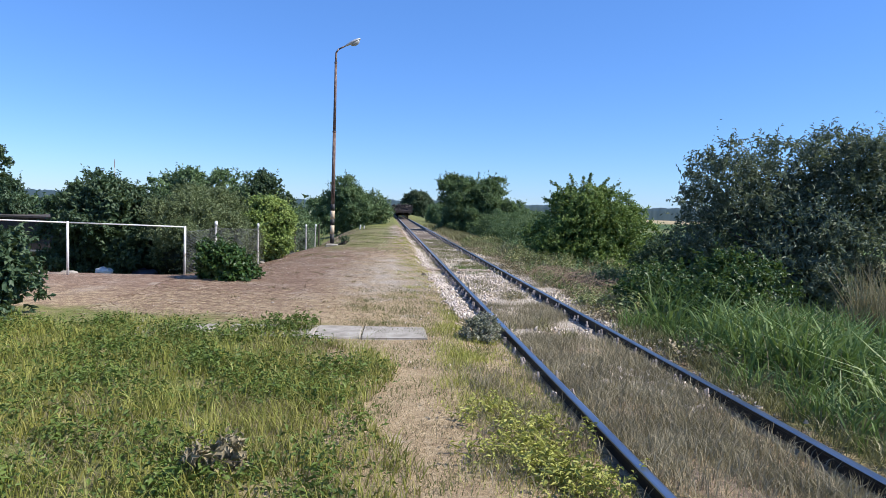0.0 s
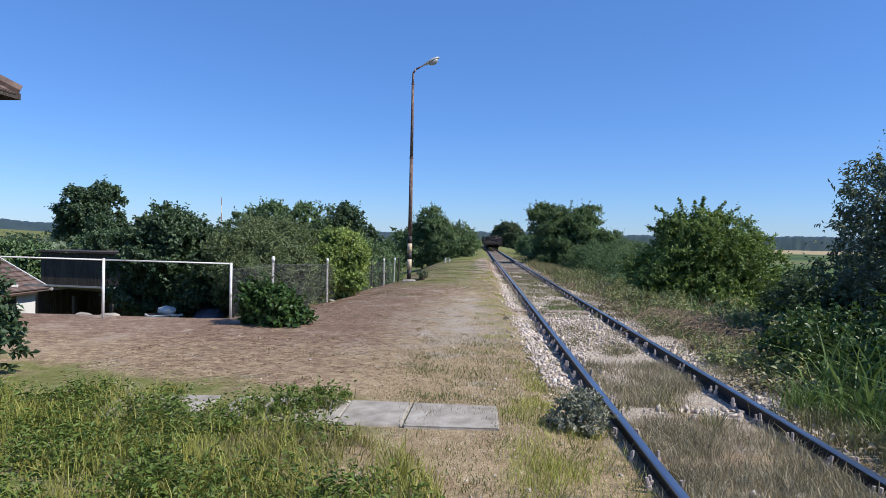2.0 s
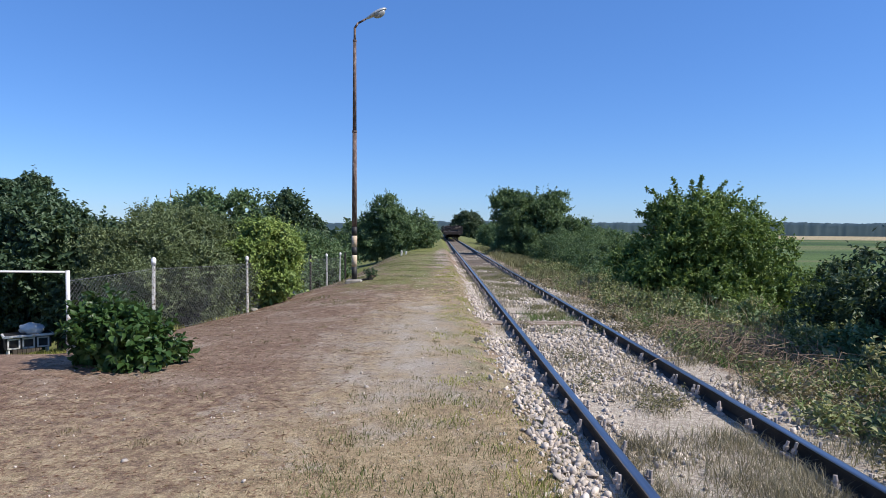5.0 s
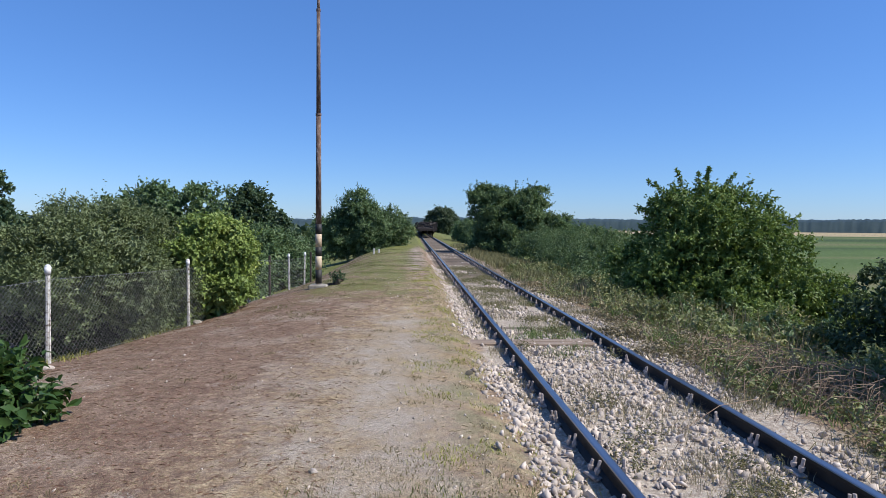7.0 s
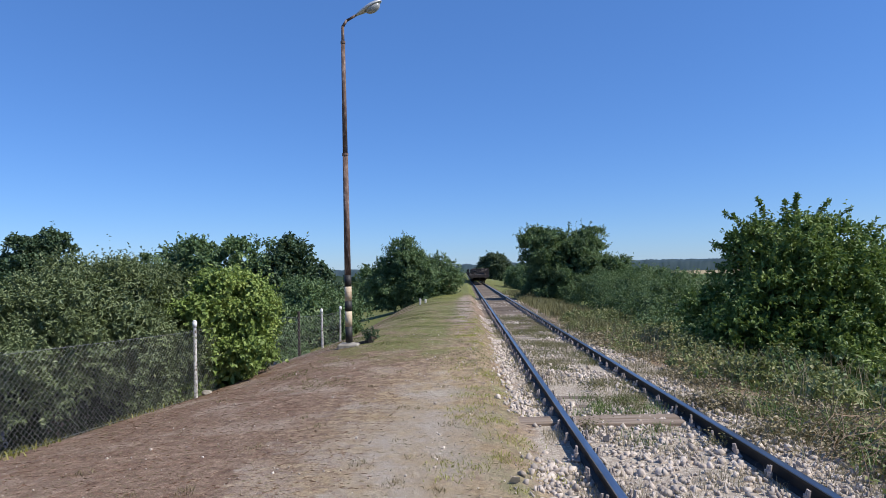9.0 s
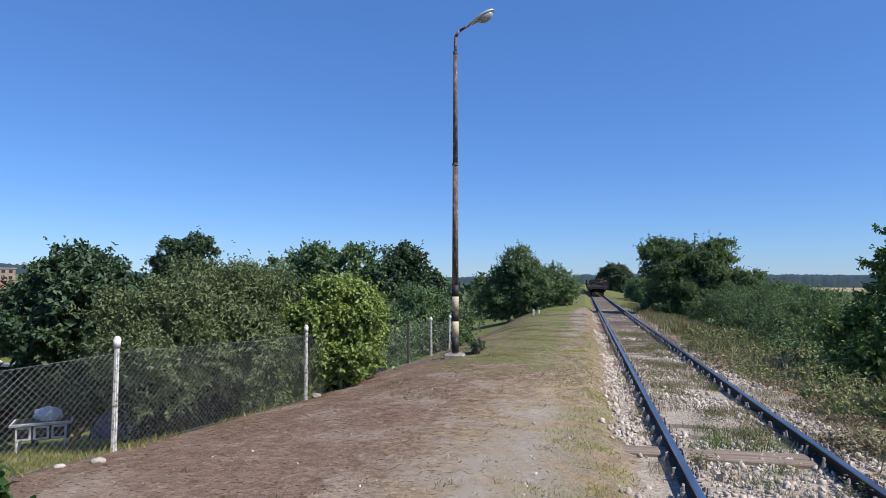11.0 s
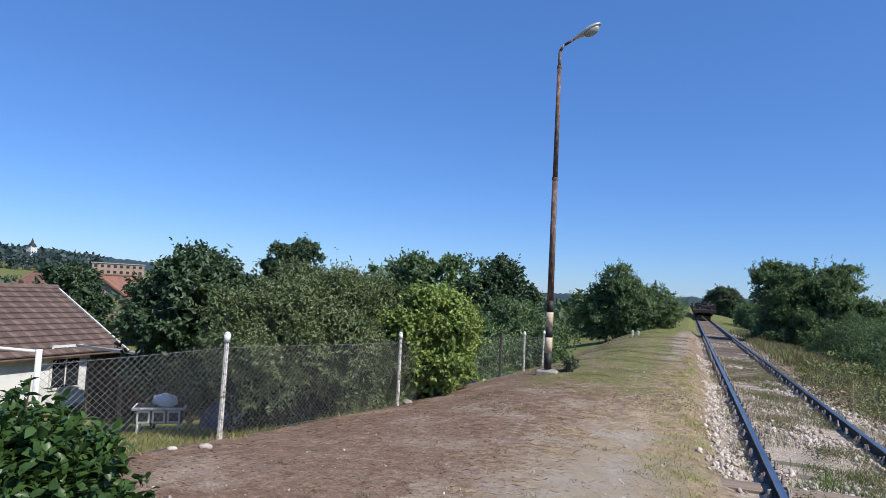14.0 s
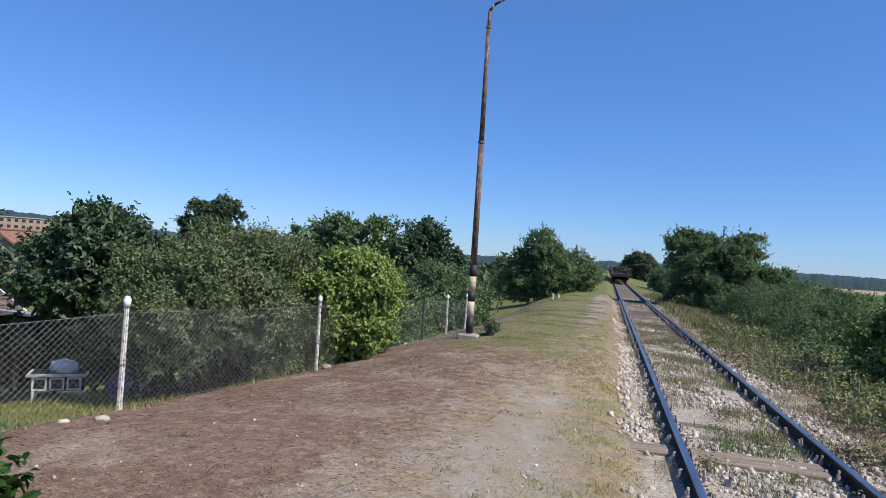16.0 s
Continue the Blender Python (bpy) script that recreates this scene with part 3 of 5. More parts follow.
def build_track():
    track = tagged(empty("railway_track", 1.9, 20, 0), "single railway track with dark rails half buried in ballast", "railway track")
    inv = Matrix.Translation((-1.9, -20, 0))
    prof = [(-0.0625, 0), (0.0625, 0), (0.0625, 0.012), (0.012, 0.03), (0.009, 0.10), (0.034, 0.115), (0.036, 0.138), (-0.036, 0.138), (-0.034, 0.115), (-0.009, 0.10), (-0.012, 0.03), (-0.0625, 0.012)]
    for x in (RAIL_L, RAIL_R):
        bm = prism(bmesh.new(), [(a + x, b) for a, b in prof], -12, 420)
        bm.transform(inv)
        rail = part("rail", bm, RAIL_SIDE, track, "steel rail with the shade of its sides coloured black")
        bm = prism(bmesh.new(), [(x - 0.036, 0.1385), (x + 0.036, 0.1385), (x + 0.033, 0.147), (x + 0.02, 0.15), (x - 0.02, 0.15), (x - 0.033, 0.147)], -12, 420)
        bm.transform(inv)
        head = part("running_surface", bm, RAIL_HEAD, rail, "polished bluish running surface of the rail")
    # sleepers
    bm = bmesh.new()
    box(bm, 0, 0, -0.07, 2.5, 0.24, 0.14, 0.012)
    first = part("sleeper", bm, SLEEPER, track, "grey weathered wooden sleeper")
    y, k = -8.0, 0
    g = random.Random(4)
    while y < 118:
        ob = first if k == 0 else first.copy()
        if k:
            scene.collection.objects.link(ob)
        ob.matrix_basis = pose(0.0 + g.uniform(-0.03, 0.03), y - 20, 0.0 + g.uniform(-0.012, 0.0), 0, 0, g.uniform(-0.8, 0.8))
        y, k = y + 0.6, k + 1
    # rail fastenings
    bm = bmesh.new()
    box(bm, 0, 0, 0.008, 0.08, 0.13, 0.022, 0.005)
    tube(bm, (0, -0.035, 0.03), (0, -0.035, 0.135), 0.015, 0.012, 6)
    tube(bm, (0, -0.035, 0.045), (0, -0.035, 0.075), 0.023, 0.023, 6)
    tube(bm, (0, 0.045, 0.03), (0.004, 0.045, 0.11), 0.015, 0.012, 6)
    tube(bm, (0, 0.045, 0.045), (0, 0.045, 0.07), 0.023, 0.023, 6)
    bolt = part("rail_fastening", bm, BOLT, track, "dusty upright rail bolt and clip")
    k = 0
    for i in range(22, 96):
        y = -8.0 + 0.6 * i
        for x in (RAIL_L - 0.105, RAIL_L + 0.105, RAIL_R - 0.105, RAIL_R + 0.105):
            ob = bolt if k == 0 else bolt.copy()
            if k:
                scene.collection.objects.link(ob)
            ob.matrix_basis = pose(x - 1.9, y - 20, 0.008 + g.uniform(-0.025, 0.015), g.uniform(-9, 9), g.uniform(-12, 12), g.uniform(-25, 25))
            k += 1
    return track


def build_crossing():
    top = tagged(empty("crossing_timbers", 1.9, 17.5, 0.0), "brown wooden crossing planks laid between the rails", "planks")
    for y, w in ((-0.13, 0.2), (0.10, 0.2)):
        bm = box(bmesh.new(), 0, y, 0.012, 1.28, w, 0.06, 0.012)
        bmesh.ops.rotate(bm, verts=bm.verts, cent=(0, 0, 0), matrix=Matrix.Rotation(radians(-1.5 if y < 0 else 0.6), 3, "Z"))
        part("plank", bm, PLANK, top)
    bm = box(bmesh.new(), -1.1, 0.02, 0.014, 0.62, 0.3, 0.06, 0.014)
    part("plank", bm, PLANK, top)
    return top


build_track()
build_crossing()


# ---- ballast ----
def stone_shape(bm, s, g):
    """A broken stone: the hull of a few corners."""
    for _ in range(9):
        d = Vector((g.gauss(0, 1), g.gauss(0, 1), g.gauss(0, 1))).normalized()
        bm.verts.new((d.x * s * g.uniform(0.8, 1.3), d.y * s * g.uniform(0.7, 1.1), d.z * s * g.uniform(0.55, 0.8)))
    r = bmesh.ops.convex_hull(bm, input=bm.verts)
    bmesh.ops.delete(bm, geom=[v for v in bm.verts if not v.link_faces], context="VERTS")
    return bm


def build_ballast():
    g = random.Random(11)
    kinds = []
    for _ in range(8):
        bm = stone_shape(bmesh.new(), 1.0, g)
        me = bpy.data.meshes.new("stone")
        bm.to_mesh(me)
        bm.free()
        me.materials.append(STONE)
        kinds.append(me)
    top = tagged(empty("ballast", 1.9, 12, 0.03), "pale limestone ballast stones along the rails", "ballast", kind="stuff")

    def place(n, seed):
        q = np.random.default_rng(seed)
        out = []
        while len(out) < n:
            y = q.uniform(4.5, 34) if q.random() < 0.8 else q.uniform(34, 60)
            band = q.random()
            x = q.normal(0.80, 0.13) if band < 0.26 else (q.uniform(1.25, 2.55) if band < 0.74 else q.normal(3.05, 0.22))
            patch = math.sin(1.7 * y + 2 * x) + math.sin(0.63 * y - 1.3 * x + 1) + 0.35 * q.normal()
            dens = float(np.interp(y, [4.5, 8.0, 10, 14, 25, 30, 60], [-1.7, -1.3, 0.1, 0.6, 0.3, -0.7, -1.2]))
            if x < RAIL_L and 8.1 < y < 14:
                dens += 0.9
            if RAIL_L < x < RAIL_R and (8.72 < y < 10.4):
                dens -= 1.2
            if RAIL_L < x < RAIL_R and 8.3 < y <= 8.72:
                dens += 2.0
            if abs(x - RAIL_L) < 0.07 or abs(x - RAIL_R) < 0.07 or patch + dens < -0.25:
                continue
            out.append((x, y, min(abs(q.normal(0, 0.019)) + 0.018, 0.062)))
        return out
    k = 0
    for x, y, s in place(900, 21):
        if y > 17 or k >= 290:
            continue
        ob = new("stone", kinds[k % 8])
        s = max(s, 0.03)
        ob.matrix_basis = Matrix.Translation((x - 1.9, y - 12, float(land(x, y)) - 0.03 + s * 0.25)) @ Euler((g.uniform(0, 6), g.uniform(0, 6), g.uniform(0, 6))).to_matrix().to_4x4() @ Matrix.Scale(s, 4)
        ob.parent = top
        k += 1
    base = [np.array([v.co[:] for v in me.vertices]) for me in kinds]
    tris = [np.array([p.vertices[:] for p in me.polygons]) for me in kinds]
    vs, fs, off = [], [], 0
    q = np.random.default_rng(5)
    for x, y, s in place(11500, 33):
        m = int(q.integers(8))
        b = base[m] @ np.array(Euler(q.uniform(0, 6, 3)).to_matrix()) * s
        vs.append(b + np.array([x, y, float(land(x, y)) + s * 0.1]))
        fs.append(tris[m] + off)
        off += len(b)
    ob = arrays("ballast_stones", np.concatenate(vs), np.concatenate(fs), STONES)
    tagged(ob, "pale crushed limestone between and beside the rails", "ballast", kind="stuff")
    # loose pebbles on the trodden earth
    vs, fs, off = [], [], 0
    for i in range(2600):
        x, y = (q.uniform(-4.4, 0.7) if i % 2 else q.normal(0.1, 0.55)), q.uniform(6, 27)
        s = abs(q.normal(0, 0.007)) + 0.004 + (0.016 if i % 60 == 0 else 0)
        m = int(q.integers(8))
        b = base[m] @ np.array(Euler(q.uniform(0, 6, 3)).to_matrix()) * s
        vs.append(b + np.array([x, y, float(land(x, y)) + s * 0.2]))
        fs.append(tris[m] + off)
        off += len(b)
    ob = arrays("pebbles", np.concatenate(vs), np.concatenate(fs), STONES)
    tagged(ob, "small pale pebbles strewn over the trodden earth", "pebbles", kind="stuff")


build_ballast()


# ---- platform edge slab ----
def build_slab():
    z = float(land(-1, 7.8))
    top = tagged(empty("concrete_slab", -1.0, 7.8, z), "flat worn concrete slabs set in the path", "slab")
    for x0, x1, tilt in ((-2.7, -1.75, -0.4), (-1.55, -0.42, 0.5), (-0.414, 0.18, 0.4), (0.188, 1.02, 0.3)):
        bm = box(bmesh.new(), (x0 + x1) / 2, 0, 0.0, x1 - x0, 0.78, 0.05, 0.012)
        g = random.Random(int(x0 * 100))
        for v in bm.verts:
            v.co += Vector((g.uniform(-0.02, 0.02), g.uniform(-0.03, 0.03), 0))
        bmesh.ops.rotate(bm, verts=bm.verts, cent=(0, 0, 0), matrix=Matrix.Rotation(radians(tilt * 0.4), 3, "Y"))
        part("slab", bm, CONCRETE, top)


build_slab()


# ---- lamp post ----
def build_lamp_post():
    x, y = -2.62, 24.2
    z = float(land(x, y))
    top = tagged(empty("lamp_post", x, y, z), "tall rusty street lamp pole with black and cream bands", "lamp post")
    bm = box(bmesh.new(), 0, 0, 0.0, 0.46, 0.44, 0.16, 0.03)
    part("footing", bm, CONCRETE, top, "low concrete footing")
    bands = [(0.1, 0.46, POLE_BLACK), (0.46, 0.80, POLE_WHITE), (0.80, 1.03, POLE_BLACK), (1.03, 1.36, POLE_WHITE), (1.36, 1.62, POLE_BLACK)]
    for a, b, mt in bands:
        bm = tube(bmesh.new(), (0, 0, a), (0, 0, b), 0.080, 0.080, 20)
        part("painted_band", bm, mt, top, "black painted band" if mt is POLE_BLACK else "flaking cream painted band", True)
    bm = tube(bmesh.new(), (0, 0, 1.62), (0, 0, 4.4), 0.073, 0.060, 18)
    part("lower_tube", bm, POLE_RUST, top, smooth=True)
    bm = tube(bmesh.new(), (0, 0, 4.4), (0, 0, 7.0), 0.057, 0.046, 18)
    part("upper_tube", bm, POLE_RUST, top, smooth=True)
    for h, r in ((4.38, 0.073), (6.98, 0.056)):
        part("collar", tube(bmesh.new(), (0, 0, h - 0.03), (0, 0, h + 0.03), r, r, 16), POLE_RUST, top)
    bm = tube(bmesh.new(), (0, 0, 7.0), (0, 0, 7.36), 0.038, 0.034, 12)
    tube(bm, (0, 0, 7.35), (0.10, 0, 7.50), 0.034, 0.030, 12)
    tube(bm, (0.10, 0, 7.49), (0.32, 0, 7.61), 0.030, 0.028, 12)
    part("arm", bm, POLE_RUST, top, "thin bent steel arm", True)
    bm = bmesh.new()
    bmesh.ops.create_uvsphere(bm, u_segments=20, v_segments=12, radius=1.0)
    for v in bm.verts:
        t = (v.co.x + 1) / 2
        w = 0.07 + 0.09 * min(1, t * 1.6)
        v.co = Vector((v.co.x * 0.36, v.co.y * w, v.co.z * (0.05 + 0.06 * t) if v.co.z > 0 else v.co.z * 0.03))
    bm.transform(Matrix.Translation((0.60, 0, 7.75)) @ Matrix.Rotation(radians(-27), 4, "Y"))
    head = part("lamp_head", bm, LAMP_GREY, top, "grey cast street lamp head", True)
    bm = bmesh.new()
    bmesh.ops.create_uvsphere(bm, u_segments=18, v_segments=10, radius=1.0)
    for v in bm.verts:
        v.co = Vector((v.co.x * 0.19, v.co.y * 0.12, min(v.co.z, 0.1) * 0.12))
    bm.transform(Matrix.Translation((0.70, 0, 7.77)) @ Matrix.Rotation(radians(-27), 4, "Y"))
    part("bowl", bm, LAMP_BOWL, head, "milky grey lamp bowl", True)


LAMP_BOWL = surface("clouded_lamp_bowl", [(0.2, (0.30, 0.30, 0.29)), (0.9, (0.45, 0.45, 0.44))], 9, 0.25, 0, 50, 0.05, 0.001)
build_lamp_post()


# ---- fence ----
POSTS = [(-4.99, 14.0, 1.19), (-4.95, 16.36, 1.20), (-4.785, 21.04, 1.02), (-4.53, 24.8, 0.96), (-4.05, 27.8, 0.82), (-3.82, 29.2, 0.81)]


def build_fence():
    top = tagged(empty("chain_link_fence", -4.8, 20, 0), "chain link fence on white concrete posts with caps", "fence")
    for k, (x, y, zt) in enumerate(POSTS[1:]):
        zb = float(land(x, y)) - 0.1
        bm = bmesh.new()
        h = zt - zb
        r = bmesh.ops.create_cube(bm, size=1.0, matrix=Matrix.Translation((0, 0, h / 2)) @ Matrix.Diagonal((0.056, 0.056, h, 1)))
        for v in bm.verts:
            if v.co.z > h / 2:
                v.co.x *= 0.85
                v.co.y *= 0.85
        bmesh.ops.bevel(bm, geom=list(bm.edges), offset=0.012, segments=2, affect="EDGES")
        lean = (1.5, -1.0, 1.2, -1.6, 2.0, 1.0)[k]
        p = part("post", bm, WHITE_POST, top, "whitewashed square concrete post")
        p.matrix_basis = pose(x + 4.8, y - 20, zb, lean * 0.4, lean * 0.5, 4 * lean)
        bm = tube(bmesh.new(), (0, 0, h - 0.06), (0, 0, h + 0.03), 0.036, 0.042, 12)
        bmesh.ops.create_uvsphere(bm, u_segments=12, v_segments=8, radius=0.038, matrix=Matrix.Translation((0, 0, h + 0.03)))
        part("cap", bm, WHITE_PIPE, p, "rounded white cap", True)
    for x, y, zt in ((-4.32, 26.3, 0.9), (-3.72, 29.9, 0.85)):
        zb = float(land(x, y)) - 0.1
        part("stake", box(bmesh.new(), x + 4.8, y - 20, (zt + zb) / 2, 0.06, 0.05, zt - zb, 0.008), DARK_WOOD, top, "dark wooden stake")
    for (ax, ay, az), (bx, by, bz) in zip(POSTS[:-1], POSTS[1:]):
        a0, b0 = float(land(ax, ay)) - 0.02, float(land(bx, by)) - 0.02
        A, B = Vector((ax + 4.8, ay - 20, 0)), Vector((bx + 4.8, by - 20, 0))
        length = (B - A).length
        bm = bmesh.new()
        step = 0.088 if ay < 24 else 0.12

        def at(u, h):
            """u metres along the panel, h of its height."""
            s = u / length
            sag = 0.03 * math.sin(3.1 * s) * (h > 0.9)
            p = A.lerp(B, s)
            lo, hi = a0 + (b0 - a0) * s, az - 0.1 + (bz - az) * s
            return Vector((p.x + 0.012 * math.sin(9 * s + 3 * h), p.y, lo + (hi - lo) * h - sag))
        slant = 1.3
        n = int((length + slant) / step)
        for i in range(n):
            for way in (1, -1):
                u0 = i * step - (slant if way > 0 else 0)
                u1 = u0 + slant * way if way > 0 else u0 - slant
                h0, h1 = 0.0, 1.0
                if u0 < 0:
                    h0, u0 = (0 - u0) / (u1 - u0), 0.0
                if u1 < 0:
                    h1, u1 = h0 + (1 - h0) * (0 - u0) / (u1 - u0), 0.0
                if u0 > length:
                    h0, u0 = (u0 - length) / (u0 - u1), length
                if u1 > length:
                    h1, u1 = h0 + (1 - h0) * (length - u0) / (u1 - u0), length
                if h1 - h0 < 0.02:
                    continue
                tube(bm, at(u0, h0), at(u1, h1), 0.0017, 0.0017, 3)
        part("wire_mesh", bm, WIRE, top, "galvanised diamond wire mesh")
        bm = bmesh.new()
        for h in (0.03, 0.97):
            tube(bm, at(0, h), at(length, h), 0.003, 0.003, 4)
        part("tension_wire", bm, WIRE, top)


def build_pipe_rail():
    top = tagged(empty("pipe_railing", -6.0, 13.7, 0), "white painted steel pipe railing with rust at its joints", "railing")
    for x, y, zt in ((-4.99, 14.0, 1.20), (-7.2, 13.42, 1.25), (-9.9, 12.75, 1.30)):
        zb = float(land(x, y)) - 0.1
        bm = tube(bmesh.new(), (x + 6, y - 13.7, zb), (x + 6, y - 13.7, zt), 0.025, 0.025, 12)
        part("post", bm, WHITE_PIPE, top, smooth=True)
    bm = bmesh.new()
    tube(bm, (1.0, 0.3, 1.18), (-1.2, -0.28, 1.225), 0.014, 0.014, 8)
    tube(bm, (-1.2, -0.28, 1.225), (-3.9, -0.95, 1.28), 0.014, 0.014, 8)
    part("top_rail", bm, WHITE_PIPE, top, smooth=True)


build_fence()
build_pipe_rail()


# ---- train ----
def build_wagon(y):
    top = tagged(empty("flat_wagon", 1.9, y, 0.15), "dark rusty flat railway wagon with stakes and scrap on its deck", "railway wagon", "wagons of the train")
    bm = box(bmesh.new(), 0, 6.5, 0.98, 2.5, 12.8, 0.26, 0.02)
    for x in (-1.0, 1.0):
        box(bm, x, 6.5, 0.75, 0.14, 12.6, 0.24)
    part("underframe", bm, WAGON, top)
    bm = bmesh.new()
    for i in range(14):
        box(bm, 0, 0.5 + i * 0.93, 1.14, 2.7, 0.9, 0.05, 0.008)
    part("deck", bm, DARK_WOOD, top)
    bm = box(bmesh.new(), 0, 0.08, 1.02, 2.62, 0.12, 0.36, 0.02)
    beam = part("buffer_beam", bm, WAGON, top)
    for x in (-0.88, 0.88):
        bm = tube(bmesh.new(), (x, 0.05, 0.98), (x, -0.36, 0.98), 0.10, 0.08, 12)
        tube(bm, (x, -0.36, 0.98), (x, -0.42, 0.98), 0.24, 0.23, 18)
        part("buffer", bm, WAGON, top)
    bm = bmesh.new()
    tube(bm, (0, 0.05, 0.95), (0, -0.25, 0.93), 0.05, 0.05, 8)
    tube(bm, (0, -0.25, 0.95), (0, -0.28, 0.55), 0.04, 0.03, 8)
    part("coupling", bm, WAGON, top)
    for i, yy in enumerate((2.2, 3.9, 9.2, 10.9)):
        for x in (-0.76, 0.76):
            bm = tube(bmesh.new(), (x - 0.06, yy, 0.46), (x + 0.06, yy, 0.46), 0.46, 0.46, 24)
            tube(bm, (x - 0.08, yy, 0.46), (x + 0.08, yy, 0.46), 0.12, 0.12, 10)
            part("wheel", bm, RAIL_SIDE, top)
    for yy in (3.05, 10.05):
        bm = bmesh.new()
        for x in (-0.98, 0.98):
            box(bm, x, yy, 0.52, 0.1, 2.4, 0.22, 0.03)
        box(bm, 0, yy, 0.55, 1.9, 0.4, 0.25, 0.03)
        part("bogie", bm, WAGON, top)
    for i in range(7):
        for x in (-1.32, 1.32):
            bm = box(bmesh.new(), x, 0.5 + i * 2.0, 1.55, 0.09, 0.11, 1.05, 0.01)
            part("stake", bm, WAGON, top)
    for x in (-0.75, -0.28, 0.28, 0.75):
        bm = box(bmesh.new(), x, 0.14, 1.62, 0.08, 0.08, 0.95, 0.01)
        part("end_stake", bm, WAGON, top)
    bm = bmesh.new()
    box(bm, 0, 0.16, 1.55, 1.9, 0.06, 0.12, 0.01)
    box(bm, 0, 0.16, 1.95, 1.7, 0.06, 0.10, 0.01)
    part("end_rail", bm, WAGON, top)
    g = random.Random(3)
    for i in range(12):
        a = Vector((g.uniform(-1.1, 1.1), g.uniform(0.6, 12), g.uniform(1.25, 1.8)))
        b = a + Vector((g.uniform(-0.9, 0.9), g.uniform(-0.8, 2.0), g.uniform(-0.2, 0.5)))
        bm = box(bmesh.new(), 0, 0, 0, 0.14, 0.2, (b - a).length, 0.02)
        bm.transform(Matrix.Translation((a + b) / 2) @ (b - a).to_track_quat("Z", "Y").to_matrix().to_4x4())
        part("scrap_beam", bm, WAGON, top)
    return top


wagon = build_wagon(94.0)
for i in range(1, 4):
    copy_thing(wagon, pose(1.9, 94.0 + 14.0 * i, 0.15))


# ---- houses ----
def gable_house(name, x, y, rz, w, l, eave, ridge, wall_mat, roof_mat, label, windows=(), tiles=False, over=0.35):
    """A house on the ground: l along its ridge, w across, heights over the floor."""
    z = float(land(x, y)) - 0.25
    top = tagged(empty(name, x, y, z, rz), label, "house")
    t = 0.25
    for sx in (-1, 1):
        part("wall", box(bmesh.new(), sx * (w / 2 - t / 2), 0, eave / 2, t, l, eave), wall_mat, top)
    for sy in (-1, 1):
        bm = prism(bmesh.new(), [(-w / 2 + t, 0), (w / 2 - t, 0), (w / 2 - t, eave), (0, ridge - 0.12), (-w / 2 + t, eave)], sy * l / 2 - (t if sy > 0 else 0), sy * l / 2 + (0 if sy > 0 else t))
        part("gable_wall", bm, wall_mat, top)
    for s in (-1, 1):
        run = math.hypot(w / 2 + over, (ridge - eave) * (w / 2 + over) / (w / 2))
        ang = math.atan2(ridge - eave, w / 2)
        m = Matrix.Translation((0, 0, ridge)) @ Matrix.Rotation(ang * s, 4, "Y")
        bm = box(bmesh.new(), s * run / 2, 0, -0.05, run, l + 2 * over, 0.08)
        bm.transform(m)
        roof = part("roof", bm, roof_mat, top)
        if tiles and s == tiles:
            rows = int(run / 0.33)
            first = None
            for r in range(rows):
                for c in range(int((l + 2 * over) / 0.46)):
                    if first is None:
                        b2 = bmesh.new()
                        box(b2, 0, 0, 0, 0.36, 0.45, 0.04)
                        for yy in (-0.2, 0.0):
                            tube(b2, (-0.18, yy, 0.012), (0.18, yy, 0.012), 0.022, 0.022, 6)
                        ob = first = part("roof_tile", b2, roof_mat, roof)
                    else:
                        ob = first.copy()
                        scene.collection.objects.link(ob)
                    d = (r + 0.5) * 0.33
                    ob.matrix_basis = m @ pose(s * d, -l / 2 - over + 0.23 + c * 0.46, 0.03, 0, -s * 7.5, random.uniform(-0.6, 0.6))
    bm = tube(bmesh.new(), (0, -l / 2 - over, ridge + 0.03), (0, l / 2 + over, ridge + 0.03), 0.11, 0.11, 8)
    part("ridge_cap", bm, roof_mat, top)
    for s in (-1, 1):
        for e in (-1, 1):
            a = Vector((0, s * (l / 2 + over), ridge - 0.02))
            slope = (ridge - eave) / (w / 2)
            b = Vector((e * (w / 2 + over), s * (l / 2 + over), ridge - 0.02 - slope * (w / 2 + over)))
            bm = box(bmesh.new(), 0, 0, 0, 0.05, 0.16, (b - a).length)
            bm.transform(Matrix.Translation((a + b) / 2) @ (b - a).to_track_quat("Z", "Y").to_matrix().to_4x4())
            part("bargeboard", bm, WHITE_PIPE if tiles else roof_mat, top)
    for side, u, h, ww, hh in windows:
        win = empty("window")
        win.parent = top
        if side in ("e", "w"):
            win.matrix_basis = pose((w / 2 + 0.01) * (1 if side == "e" else -1), u, h, 0, 0, 90 if side == "e" else -90)
        else:
            win.matrix_basis = pose(u, (l / 2 + 0.01) * (1 if side == "n" else -1), h, 0, 0, 180 if side == "n" else 0)
        part("pane", box(bmesh.new(), 0, 0.0, 0, ww, 0.03, hh), GLASS, win)
        bm = bmesh.new()
        for sx in (-1, 1):
            box(bm, sx * (ww / 2 + 0.03), 0, 0, 0.07, 0.07, hh + 0.12)
            box(bm, 0, 0, sx * (hh / 2 + 0.03), ww, 0.07, 0.07)
        box(bm, 0, 0, 0, 0.04, 0.05, hh)
        part("window_frame", bm, WHITE_PIPE, win)
    return top


